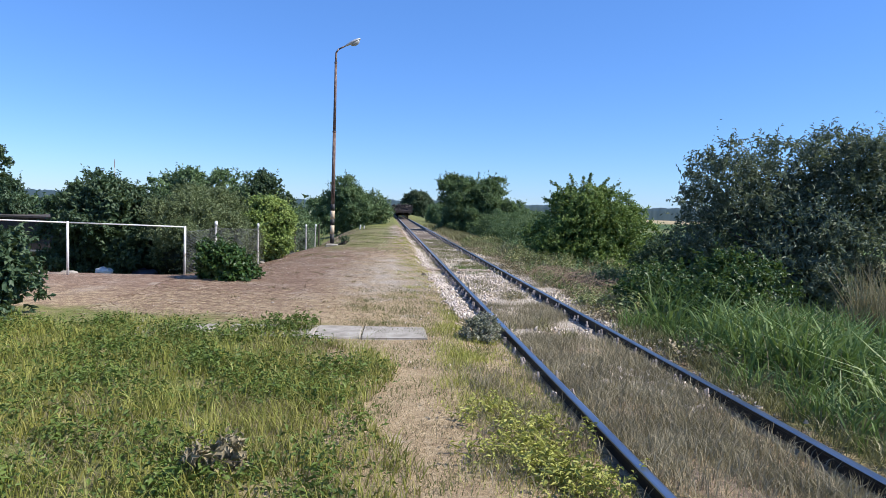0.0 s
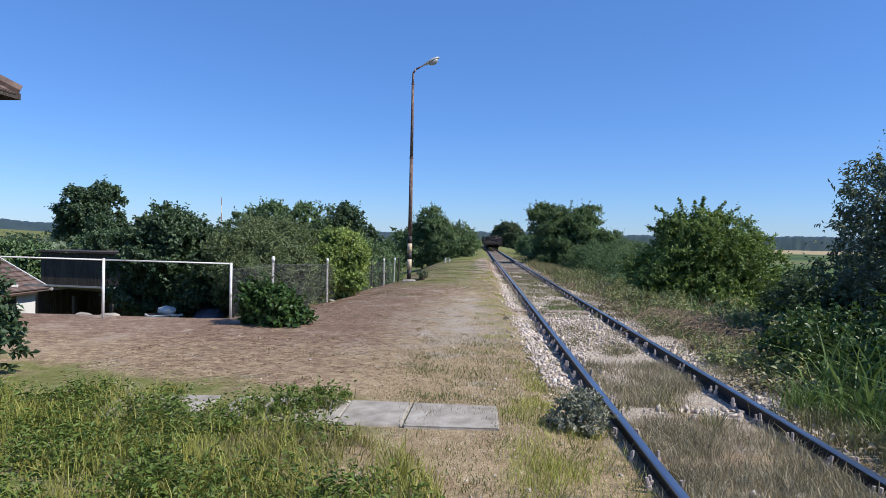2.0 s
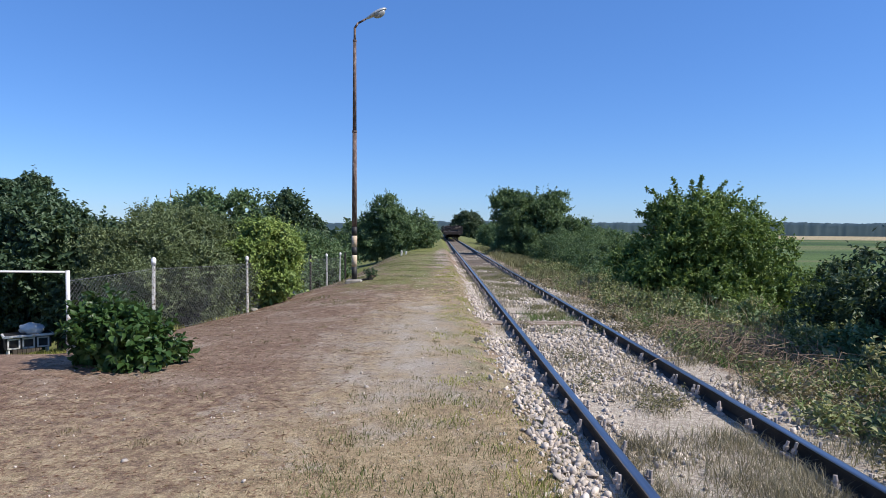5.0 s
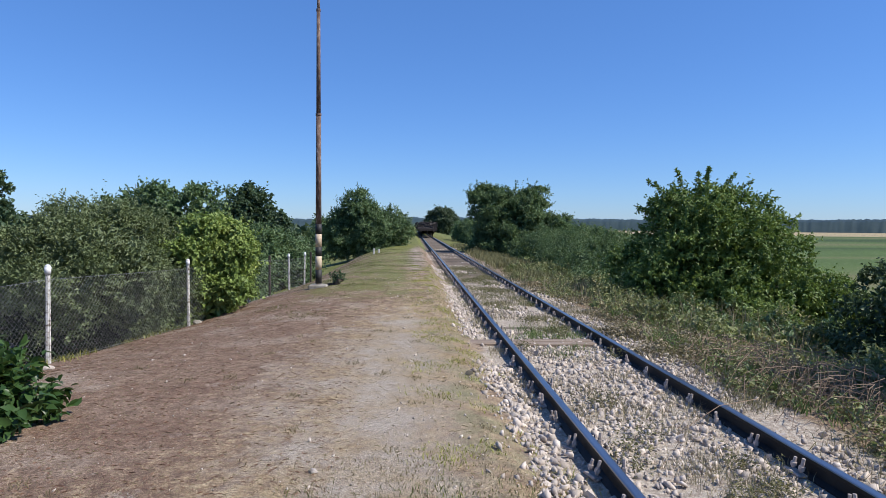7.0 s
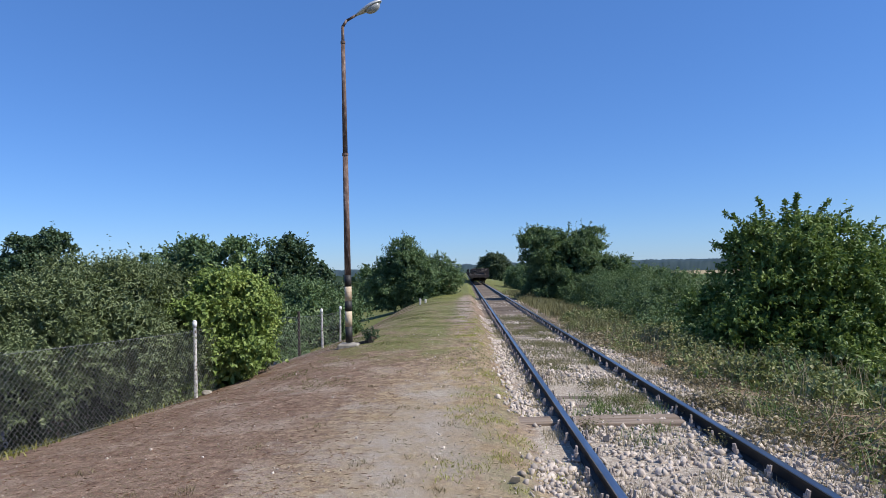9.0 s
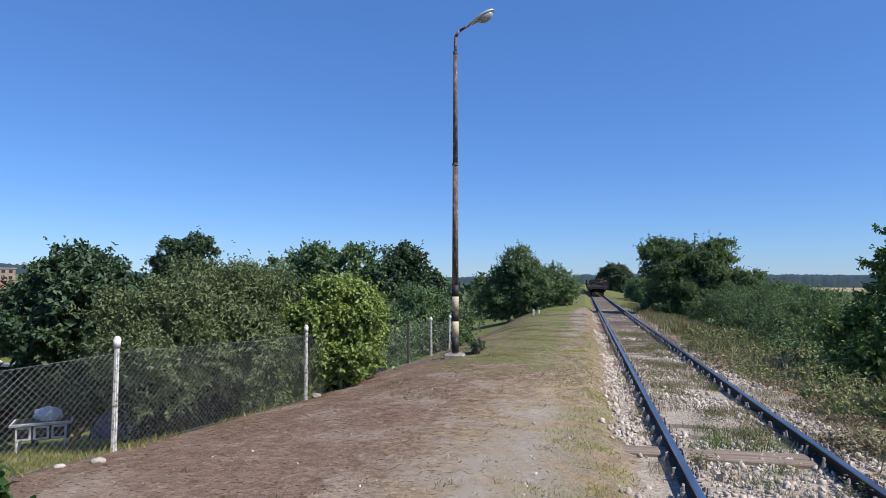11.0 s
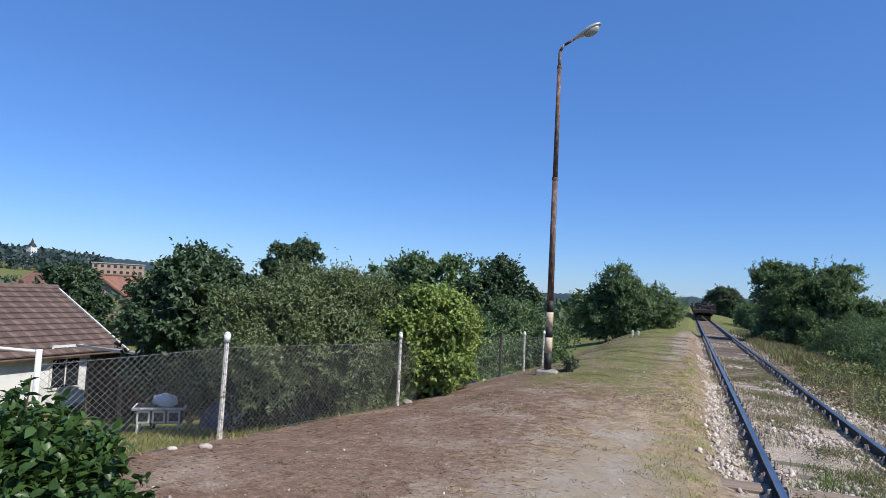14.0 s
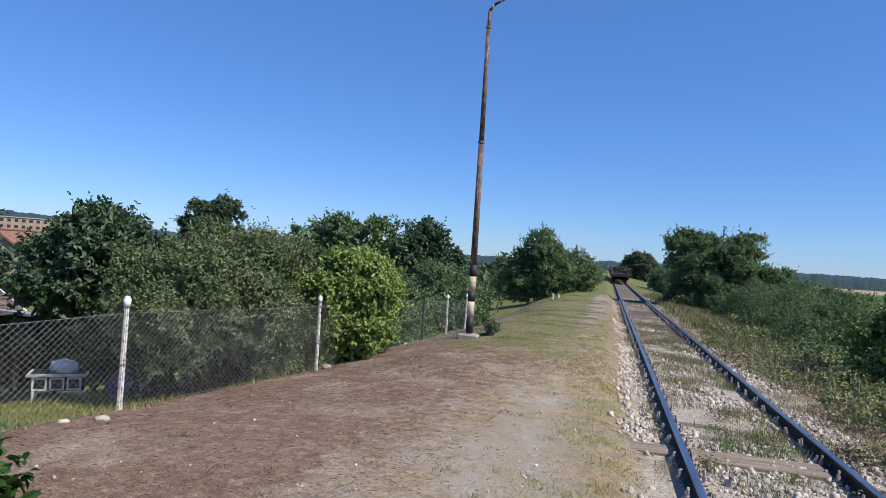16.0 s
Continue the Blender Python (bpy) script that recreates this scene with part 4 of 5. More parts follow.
# cottage below the bank: ridge along the railway
HZ = float(land(-20.5, 20.5)) - 0.25
gable_house("cottage", -20.5, 20.4, 0, 6.4, 10.4, -0.42 - HZ, 1.30 - HZ, PLASTER, TILE, "white cottage with a weathered brown tile roof", windows=(("e", 3.6, 1.15, 0.9, 1.2), ("e", 0.8, 1.15, 0.9, 1.2), ("e", -2.6, 1.15, 0.9, 1.2)), tiles=1)


# ---- shrubs and trees ----
plant("plum_tree", -9.3, 21.0, [(-0.4, 0.7, 1.1, 1.3, 0.9, 0.9), (0.9, 0.6, 1.0, 1.1, 0.8, 0.8), (-1.4, 0.6, 1.6, 1.2, 1.1, 1.1), (0, 0, 2.5, 1.4, 1.3, 1.2), (-0.5, 0.3, 3.05, 0.9, 0.9, 0.9), (-1.2, 0.4, 2.8, 0.8, 0.8, 0.8), (0.2, -0.2, 2.5, 1.1, 1.1, 1.0), (0.5, -0.2, 1.7, 1.1, 1.0, 0.8), (0.3, 0.6, 2.2, 1.1, 1.1, 1.0)], L_PLUM, "dense dark green plum tree behind the fence", "tree", 5200, 12, 0.4, 0.15, 0.55, seed=2, r=0.11, clumps=20, size=0.27)
plant("hedge_shrub", -6.4, 19.8, [(0.25, 0.1, 1.75, 1.0, 1.2, 0.85), (-0.15, 1.2, 2.1, 1.0, 1.2, 0.9), (0.1, 1.6, 2.45, 0.6, 0.6, 0.5), (0.15, -0.6, 1.4, 0.7, 0.8, 0.6), (-0.6, -0.1, 1.6, 0.9, 1.0, 1.0), (0.6, 1.0, 1.3, 0.5, 0.8, 0.9)], L_GREY, "grey-green hedge shrub grown against the fence", "shrub", 4600, 12, 0.4, 0.088, 0.42, seed=4, clumps=26)
plant("hedge_shrub", -6.3, 22.2, [(0.2, 0, 1.6, 1.0, 1.2, 1.0), (-0.5, 0.6, 2.3, 0.9, 1.0, 0.9), (0.5, 0.4, 2.2, 0.65, 0.7, 0.6), (0.7, -0.9, 1.2, 0.65, 0.9, 0.9)], L_GREY, "grey-green hedge shrub with thin twigs", "shrub", 4200, 12, 0.4, 0.085, 0.4, seed=5, clumps=26)
# withered undergrowth whose leaf colour carries the shade below the hedge
plant("dark_undergrowth", -6.5, 19.3, [(0, 0.4, 0.6, 0.75, 1.1, 0.75), (0.1, 1.8, 0.6, 0.75, 1.2, 0.75), (0.0, 3.2, 0.6, 0.7, 1.0, 0.7)], L_SHADE, "twiggy undergrowth at the foot of the hedge, its leaf colour darkened for shade", "shrub", 2400, 11, 0.3, 0.085, 0.45, seed=46, clumps=18)
plant("lilac_bush", -4.95, 22.6, [(0, 0, 1.3, 0.95, 1.05, 1.05), (0.1, 0.2, 1.8, 0.75, 0.8, 0.6), (0.0, -0.2, 0.6, 0.95, 1.0, 0.8)], L_LIME, "bright yellow-green bush leaning over the fence", "shrub", 3600, 11, 0.28, 0.105, 0.62, seed=6, clumps=34, size=0.27)
plant("fruit_tree", -7.95, 39.3, [(0, 0, 3.2, 1.4, 1.4, 1.3), (-0.2, 0.2, 4.2, 0.9, 0.9, 0.8), (0.7, 0, 2.0, 1.6, 1.6, 1.3), (-0.9, 0, 1.6, 1.5, 1.5, 1.3)], L_PLUM, "rounded dark fruit tree in the gardens", "tree", 1900, 11, 0.5, 0.21, 0.55, seed=8, r=0.13)
plant("fruit_tree", -12.0, 38.5, [(0, 0, 4.2, 1.6, 1.6, 1.4), (1.9, 0.4, 4.7, 1.2, 1.2, 1.1), (-1.6, -0.3, 4.2, 1.2, 1.2, 1.2), (0.6, 0, 2.6, 2.4, 1.8, 1.5), (0, 0, 1.0, 2.6, 1.8, 1.0)], L_SCRUB, "leafy green fruit tree in the gardens", "tree", 2400, 11, 0.5, 0.21, 0.5, seed=9, r=0.13)
plant("garden_tree", -63.5, 102.0, [(0, 0, 8.2, 4.4, 4.2, 3.6), (1.2, 0, 10.8, 2.8, 2.6, 1.9), (-2.6, 0, 5.0, 3.0, 3.0, 2.6), (2.8, 0, 4.6, 3.0, 3.0, 2.8)], L_PLUM, "broad dark tree towering over the village gardens", "tree", 2400, 10, 1.2, 0.55, 0.6, seed=10, r=0.35)
plant("garden_tree", -46.0, 46.5, [(0, 0, 4.2, 2.0, 2.0, 1.7), (0.8, 0, 5.1, 1.2, 1.2, 0.9), (-1.0, 0, 2.6, 2.0, 2.0, 1.7), (1.6, 0, 2.4, 1.8, 1.8, 1.6)], L_PLUM, "dark garden tree behind the cottage roof", "tree", 1500, 10, 0.7, 0.32, 0.6, seed=24, r=0.2)
plant("garden_tree", -36.0, 48.0, [(0, 0, 2.8, 2.2, 2.2, 1.4), (2.4, 0, 2.4, 2.0, 2.0, 1.4), (-2.2, 0, 2.2, 2.0, 2.0, 1.3), (0, 0, 1.0, 3.4, 2.2, 1.0)], L_SCRUB, "green garden tree among the village roofs", "tree", 1500, 10, 0.6, 0.3, 0.6, seed=25, r=0.18)
plant("garden_tree", -26.5, 46.0, [(0, 0, 3.0, 2.0, 2.0, 1.4), (1.6, 0, 3.6, 1.4, 1.4, 1.2), (-1.8, 0, 2.4, 1.8, 1.8, 1.4), (0, 0, 1.0, 2.8, 2.0, 1.0)], L_SCRUB, "leafy garden tree behind the hedge", "tree", 1500, 10, 0.6, 0.27, 0.6, seed=26, r=0.18)
plant("garden_tree", -18.6, 32.6, [(0, 0, 3.7, 1.5, 1.5, 1.3), (0.9, -0.4, 2.4, 1.2, 1.2, 1.1), (-0.5, 0.4, 1.8, 1.6, 1.6, 1.2)], L_PLUM, "dark garden tree behind the cottage gable", "tree", 1500, 11, 0.42, 0.17, 0.55, seed=7, r=0.1)
plant("garden_shrub", -7.4, 30.5, [(0, 0, 1.6, 1.4, 2.0, 1.1), (-1.2, 0.5, 2.1, 1.2, 1.6, 1.1), (0.8, 1.2, 1.2, 1.1, 1.8, 0.9), (0, 0, 0.5, 1.8, 2.4, 0.8)], L_SCRUB, "green garden shrub behind the fence", "shrub", 2500, 11, 0.4, 0.13, 0.5, seed=11)
plant("garden_shrub", -6.4, 36.0, [(0, 0, 1.4, 1.4, 2.2, 1.1), (-1.0, 1.2, 1.7, 1.5, 1.8, 1.1), (0.9, 1.6, 1.0, 1.2, 1.6, 0.9), (0, 0, 0.4, 1.8, 2.4, 0.8)], L_SCRUB, "low green shrub on the embankment foot", "shrub", 2000, 11, 0.4, 0.14, 0.5, seed=12)
plant("embankment_shrub", -3.2, 51.0, [(0, 0, 1.9, 1.9, 2.0, 1.5), (-0.7, 0, 3.2, 0.9, 1.0, 1.0), (1.3, 0.6, 1.9, 1.5, 1.8, 1.0), (-2.2, 0.4, 1.3, 1.6, 1.8, 1.5), (2.0, 1.5, 1.1, 1.0, 1.4, 0.9), (-0.4, 0, 0.6, 2.6, 2.0, 0.8)], L_SCRUB, "spreading green shrub beside the track", "shrub", 3400, 11, 0.55, 0.18, 0.42, seed=13, clumps=26, size=0.26, sprigs=[((-0.7, 0, 3.05), (-0.75, 0, 4.7), 80), ((-0.7, 0, 3.05), (0.0, 0, 4.3), 70), ((1.3, 0.6, 1.75), (1.5, 0.4, 3.4), 80), ((-2.2, 0.4, 1.15), (-2.5, 0.2, 3.1), 80)])
plant("embankment_tree", 5.0, 50.5, [(0, 0, 2.9, 1.4, 1.6, 1.6), (-0.3, 0, 3.9, 1.0, 1.1, 0.9), (1.6, 0.2, 3.1, 1.4, 1.5, 1.4), (2.4, 0.4, 2.7, 1.5, 1.6, 1.6), (3.2, 0.5, 3.5, 1.1, 1.2, 1.1), (1.0, -0.2, 1.0, 2.3, 1.8, 1.3), (4.4, 0.3, 1.4, 1.5, 1.6, 1.4)], L_SCRUB, "tall bushy tree pair beside the track", "tree", 4600, 11, 0.45, 0.19, 0.36, upward=1.2, seed=14, r=0.12, clumps=30, size=0.24,
      sprigs=[((-1.2 + 0.42 * i, 0.1 * (i % 3), 3.6 + 0.25 * math.sin(2.1 * i) - 0.5 * (3 < i < 7)), (-1.35 + 0.45 * i, 0.1 * (i % 2), 4.75 + 0.3 * math.sin(2.1 * i) - 0.55 * (3 < i < 7)), 60) for i in range(12)])
plant("walnut_bush", 7.6, 24.4, [(0, 0, 1.7, 1.7, 1.7, 1.4), (-0.25, 0, 2.7, 1.15, 1.1, 0.75), (-0.8, 0, 2.55, 0.8, 0.9, 0.7), (0.75, 0.1, 2.5, 0.95, 1.0, 0.8), (1.3, 0.3, 1.4, 1.4, 1.5, 1.3), (-1.3, -0.2, 1.0, 1.2, 1.4, 1.2), (2.3, 0.4, 0.5, 1.2, 1.3, 0.9), (0.2, -0.9, 0.6, 1.9, 1.2, 1.0), (-0.8, 0, 0.2, 1.7, 1.4, 0.8), (2.2, -0.5, 0.0, 1.8, 1.3, 0.7), (3.3, 0.2, 0.2, 1.1, 1.2, 0.7)], L_RIGHT, "sunlit green bush with sprouting top shoots beside the track", "shrub", 7200, 11, 0.38, 0.12, 0.5, upward=0.5, seed=15, r=0.1, clumps=36, size=0.24,
      sprigs=[((-0.9, 0, 2.9), (-1.7, -0.1, 3.5), 120), ((-0.6, 0.1, 3.2), (-0.85, 0.1, 3.85), 120), ((-0.1, 0, 3.3), (-0.05, -0.1, 3.9), 120), ((-0.3, -0.2, 3.2), (-0.4, -0.2, 3.75), 100), ((0.3, 0, 3.1), (0.75, 0.1, 3.75), 130), ((0.6, 0, 2.9), (1.2, 0, 3.55), 130), ((0.9, 0, 2.6), (1.55, 0.1, 3.0), 110), ((-1.1, 0, 2.4), (-1.95, 0.1, 2.85), 110), ((1.8, 0.1, 1.8), (2.4, 0.1, 2.2), 90)])
plant("willow_bush", 9.3, 13.9, [(0, 0, 2.6, 1.7, 1.6, 1.6), (-1.7, 0.2, 3.2, 0.8, 0.9, 1.2), (-2.4, 0.2, 2.9, 0.55, 0.6, 1.0), (-0.5, 0.1, 3.9, 0.7, 0.8, 0.8), (1.1, 0.1, 4.0, 0.9, 0.9, 0.9), (1.6, 0.0, 3.1, 1.6, 1.4, 1.5), (-0.2, -0.4, 1.2, 2.2, 1.4, 1.2), (3.4, -0.5, 3.2, 1.8, 1.6, 1.7), (0.5, -0.4, 0.3, 2.6, 1.4, 0.9)], L_WILLOW, "tall silvery willow bush beyond the track", "shrub", 5200, 12, 0.5, 0.125, 0.32, upward=0.6, seed=16, clumps=30, size=0.26)
plant("low_scrub", 7.4, 44.0, [(0, 0, 0.8, 1.5, 2.4, 1.0), (1.4, 3.0, 1.2, 1.7, 2.4, 1.2), (2.6, -1.0, 1.0, 1.8, 2.4, 1.1)], L_SCRUB, "dull green low scrub below the tree pair", "shrub", 2200, 11, 0.45, 0.13, 0.4, upward=0.8, seed=41)
plant("line_shrub", 6.6, 62.0, [(0, 0, 1.0, 1.4, 3.0, 1.1), (0.8, 5, 1.2, 1.6, 3.4, 1.2), (0.2, 11, 1.0, 1.4, 3.4, 1.1)], L_SCRUB, "scrub beside the distant line", "shrub", 1900, 10, 0.55, 0.2, 0.5, seed=42, group="scrub along the line")
plant("line_shrub", 6.8, 84.0, [(0, 0, 1.2, 1.6, 3.4, 1.2), (0.6, 7, 1.3, 1.7, 4.0, 1.3)], L_SCRUB, "scrub beside the distant line", "shrub", 1500, 10, 0.6, 0.25, 0.5, seed=43, group="scrub along the line")
plant("dark_scrub", 9.6, 15.6, [(0, 0, 1.0, 1.4, 1.4, 1.2), (-1.2, 0.6, 0.8, 1.2, 1.2, 1.0), (1.4, 0.5, 1.2, 1.4, 1.4, 1.2)], L_PLUM, "dark green scrub below the willow", "shrub", 1900, 11, 0.35, 0.12, 0.5, seed=44)
plant("dark_scrub", 8.2, 17.6, [(0, 0, 1.1, 1.3, 1.5, 1.2), (1.6, 0.6, 1.5, 1.4, 1.6, 1.4), (3.0, -0.5, 1.8, 1.5, 1.5, 1.5), (1.0, 0, 0.5, 1.8, 1.4, 0.8)], L_PLUM, "dark green scrub in the shade of the bushes", "shrub", 2800, 11, 0.35, 0.12, 0.5, seed=17)
plant("low_scrub", 6.6, 33.0, [(0, 0, 0.7, 1.4, 2.2, 0.9), (1.6, 1.6, 0.9, 1.6, 2.2, 1.0), (0.6, 4.5, 0.8, 1.4, 2.4, 0.9), (2.0, 7.5, 1.0, 1.7, 2.6, 1.1)], L_SCRUB, "dull green low scrub along the ballast", "shrub", 3600, 11, 0.4, 0.11, 0.35, upward=0.8, seed=18)
plant("elder_bush", -3.85, 13.3, [(-0.1, 0, 0.38, 0.48, 0.42, 0.4), (0.2, -0.1, 0.2, 0.38, 0.36, 0.24), (-0.28, 0.05, 0.5, 0.34, 0.38, 0.34)], L_ELDER, "low leafy elder bush on the bare earth", "shrub", 520, 9, 0.26, 0.115, 0.62, seed=19, r=0.025, clumps=20, size=0.25, shape=ovate_faces, sprigs=[((-0.1, 0, 0.25), (-0.25, 0, 1.0), 30), ((-0.28, 0.05, 0.35), (-0.55, 0.1, 0.88), 26), ((-0.1, 0, 0.25), (0.2, -0.15, 0.72), 24), ((0.2, -0.1, 0.1), (0.6, -0.1, 0.36), 22)])
plant("bramble_bush", 4.35, 10.4, [(0, 0, 0.35, 0.6, 0.8, 0.45), (0.7, 0.9, 0.5, 0.8, 0.9, 0.55), (0.4, -1.1, 0.4, 0.65, 0.8, 0.45), (1.3, -0.3, 0.6, 0.8, 0.9, 0.6)], L_ELDER, "dark leafy bramble bush on the bank beside the rail", "shrub", 1300, 10, 0.3, 0.09, 0.6, seed=47, r=0.02, clumps=18)
plant("elder_bush", -5.95, 8.4, [(0, 0, 0.4, 0.6, 0.6, 0.55), (0.1, 0.3, 0.8, 0.4, 0.4, 0.45)], L_PLUM, "dark leafy elder bush by the weeds", "shrub", 700, 10, 0.26, 0.11, 0.58, seed=20, r=0.025)
plant("rail_weed", 0.74, 7.75, [(0, 0, 0.22, 0.20, 0.24, 0.2), (0.06, 0.16, 0.27, 0.18, 0.2, 0.17), (-0.05, -0.12, 0.2, 0.16, 0.16, 0.14)], L_DUSTY, "dusty grey-green leafy weed bush beside the rail", "weed", 240, 9, 0.12, 0.045, 0.5, seed=21, r=0.01, clumps=16)
plant("dry_weed", -1.55, 3.35, [(0, 0, 0.10, 0.14, 0.14, 0.12)], G_WITHER, "withered brown weed clump in the grass", "weed", 60, 8, 0.12, 0.06, 0.4, seed=27, r=0.01)
plant("dark_weed", -1.95, 7.7, [(0, 0, 0.10, 0.22, 0.2, 0.12), (0.3, 0.1, 0.08, 0.18, 0.16, 0.09)], L_MEADOW, "leafy green weed at the edge of the meadow", "weed", 90, 8, 0.12, 0.045, 0.45, seed=28, r=0.01)
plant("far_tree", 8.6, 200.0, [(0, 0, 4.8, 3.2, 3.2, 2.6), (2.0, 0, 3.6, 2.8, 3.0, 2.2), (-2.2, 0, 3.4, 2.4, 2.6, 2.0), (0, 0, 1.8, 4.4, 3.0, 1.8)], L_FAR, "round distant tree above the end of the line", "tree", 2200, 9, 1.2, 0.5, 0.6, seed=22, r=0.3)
for i, (x, y, s) in enumerate([(8.5, 100, 0.7), (-8, 95, 0.8), (11, 130, 0.8), (-9, 130, 1.0), (10.5, 75, 0.7), (-9, 70, 0.8), (-14, 60, 0.9), (16, 215, 1.6), (-4, 225, 1.5)]):
    plant("line_shrub", x, y, [(0, 0, 1.6 * s, 2.4 * s, 4.0 * s, 1.6 * s), (0.5, 5, 1.3 * s, 2.4 * s, 4.0 * s, 1.5 * s), (0, 2, 0.4, 3.0 * s, 5.0 * s, 1.0)], L_SCRUB, "scrub beside the distant line", "shrub", 800, 9, 0.7, 0.24, 0.55, seed=30 + i, group="scrub along the line")


# far woods on the skyline
def woods(name, r0, r1, a0, a1, n, h, leaf, material, label, seed):
    g = np.random.default_rng(seed)
    a = np.radians(g.uniform(a0, a1, n))
    r = g.uniform(r0, r1, n)
    x, y = np.sin(a) * r, 10 + np.cos(a) * r
    z = land(x, y)
    hh = h * g.uniform(0.88, 1.06, n)
    k = 9
    d = np.clip(g.normal(size=(n, k, 3)), -1.6, 1.6) * np.array([0.36, 0.36, 0.28])
    pos = np.stack([x, y, z + hh * 0.5], -1)[:, None, :] + d * hh[:, None, None]
    pos[..., 2] = np.maximum(pos[..., 2], z[:, None])
    nm = unit(g.normal(size=(n * k, 3)) + np.array([0, 0, 0.6]))
    way = unit(g.normal(size=(n * k, 3)))
    sz = leaf * g.uniform(0.6, 1.3, n * k)
    v, f = leaf_faces(pos.reshape(-1, 3), way, nm, sz, sz * 0.8)
    tagged(arrays(name, v, f, material), label, "woods", kind="stuff")


def forest_line(name, r0, r1, a0, a1, h, material, label, seed):
    """The uneven canopy of a far forest: crowns as bumps over a closed front."""
    g = np.random.default_rng(seed)
    a = np.radians(np.arange(a0, a1, 0.16))
    r = np.linspace(r0, r1, 9)
    A, R = np.meshgrid(a, r)
    R = R + g.uniform(-1.5, 1.5, R.shape)
    x, y = np.sin(A) * R, 10 + np.cos(A) * R
    top = h * (0.84 + 0.10 * np.sin(23 * A) * np.sin(9 * A + seed) + 0.14 * g.random(A.shape))
    top[0] = -1.0
    top[1] *= 0.75
    v = np.stack([x, y, land(x, y) + top], -1).reshape(-1, 3)
    i = np.arange(A.size).reshape(A.shape)
    f = np.stack([i[:-1, :-1], i[:-1, 1:], i[1:, 1:], i[1:, :-1]], -1).reshape(-1, 4)
    tagged(arrays(name, v, f, material, smooth=True), label, "woods", kind="stuff")


# skyline woods take their haze from the bluish leaf colour
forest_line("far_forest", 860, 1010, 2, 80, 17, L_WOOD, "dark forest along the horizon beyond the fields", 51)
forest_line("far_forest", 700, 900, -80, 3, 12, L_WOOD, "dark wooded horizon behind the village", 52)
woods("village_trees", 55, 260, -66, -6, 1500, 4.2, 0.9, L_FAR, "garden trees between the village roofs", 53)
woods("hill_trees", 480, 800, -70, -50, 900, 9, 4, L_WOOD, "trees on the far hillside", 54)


# ---- village ----
gable_house("village_house", -27.9, 68.0, 50, 4.6, 6.0, 2.5, 3.9, PLASTER, TILE_RED, "small white village house with a bright red tile roof", windows=(("s", 0, 1.4, 0.8, 0.9),))
VILLAGE = [(-54, 58, 25, 7, 8, PLASTER_WARM), (-78, 69, 75, 8, 11, PLASTER_WARM), (-86, 93, -20, 8, 10, PLASTER), (-44, 104, 60, 8, 9, PLASTER), (-33, 110, -30, 8, 10, PLASTER), (-103, 90, 10, 9, 12, PLASTER_WARM), (-70, 118, 40, 8, 11, PLASTER), (-120, 120, 15, 9, 12, PLASTER)]
for x, y, rz, w, l, wm in VILLAGE:
    gable_house("village_house", x, y, rz, w, l, 3.2, 5.6, wm, TILE_RED, "village house with a red tile roof among trees", windows=(("e", -2, 1.6, 1.0, 1.2), ("e", 2, 1.6, 1.0, 1.2), ("s", 0, 1.6, 1.0, 1.2)))


def build_glasshouse():
    """A long low building with a pale roof in the gardens."""
    x, y = -45.6, 86.0
    z = float(land(x, y))
    top = tagged(empty("garden_hall", x, y, z, 25), "long low garden hall with a pale sheet roof", "hall")
    part("wall", box(bmesh.new(), 0, 0, 1.6, 13, 6, 3.2), PLASTER, top)
    for s in (-1, 1):
        bm = box(bmesh.new(), 0, s * 1.65, 0, 13.6, 3.6, 0.08)
        bm.transform(Matrix.Translation((0, 0, 3.75)) @ Matrix.Rotation(radians(-18 * s), 4, "X"))
        part("roof", bm, WHITE_PIPE, top)
    for i in range(5):
        part("window", box(bmesh.new(), -5 + i * 2.5, -3.03, 1.9, 1.4, 0.06, 1.0), GLASS, top)


build_glasshouse()


def build_flats():
    x, y = -0.749 * 430, 10 + 0.662 * 430
    top = tagged(empty("apartment_block", x, y, -6.0, 48), "pale brick apartment block on the rise above the village", "building")
    part("wall", box(bmesh.new(), 0, 0, 7.5, 28, 11, 15), PLASTER_WARM, top)
    part("roof", box(bmesh.new(), 0, 0, 15.2, 29, 12, 0.5), SHEET, top)
    for r in range(4):
        for c in range(8):
            win = part("window", box(bmesh.new(), -12 + c * 3.4, -5.52, 3.2 + r * 3.4, 1.7, 0.1, 1.6), GLASS, top)


build_flats()


def build_church():
    x, y = -0.814 * 560, 10 + 0.58 * 560
    z = float(land(x, y))
    top = tagged(empty("church_tower", x, y, z), "small white church tower on the hill", "church")
    part("tower", box(bmesh.new(), 0, 0, 6, 5, 5, 13), PLASTER, top)
    bm = bmesh.new()
    tube(bm, (0, 0, 12.5), (0, 0, 15), 3.2, 1.6, 12)
    tube(bm, (0, 0, 15), (0, 0, 19), 1.2, 0.1, 12)
    part("spire", bm, POLE_BLACK, top)


build_church()


# ---- grass and weeds ----
def bare(x, y):
    """True away from the rails themselves."""
    return (np.abs(x - RAIL_L) > 0.09) & (np.abs(x - RAIL_R) > 0.09)


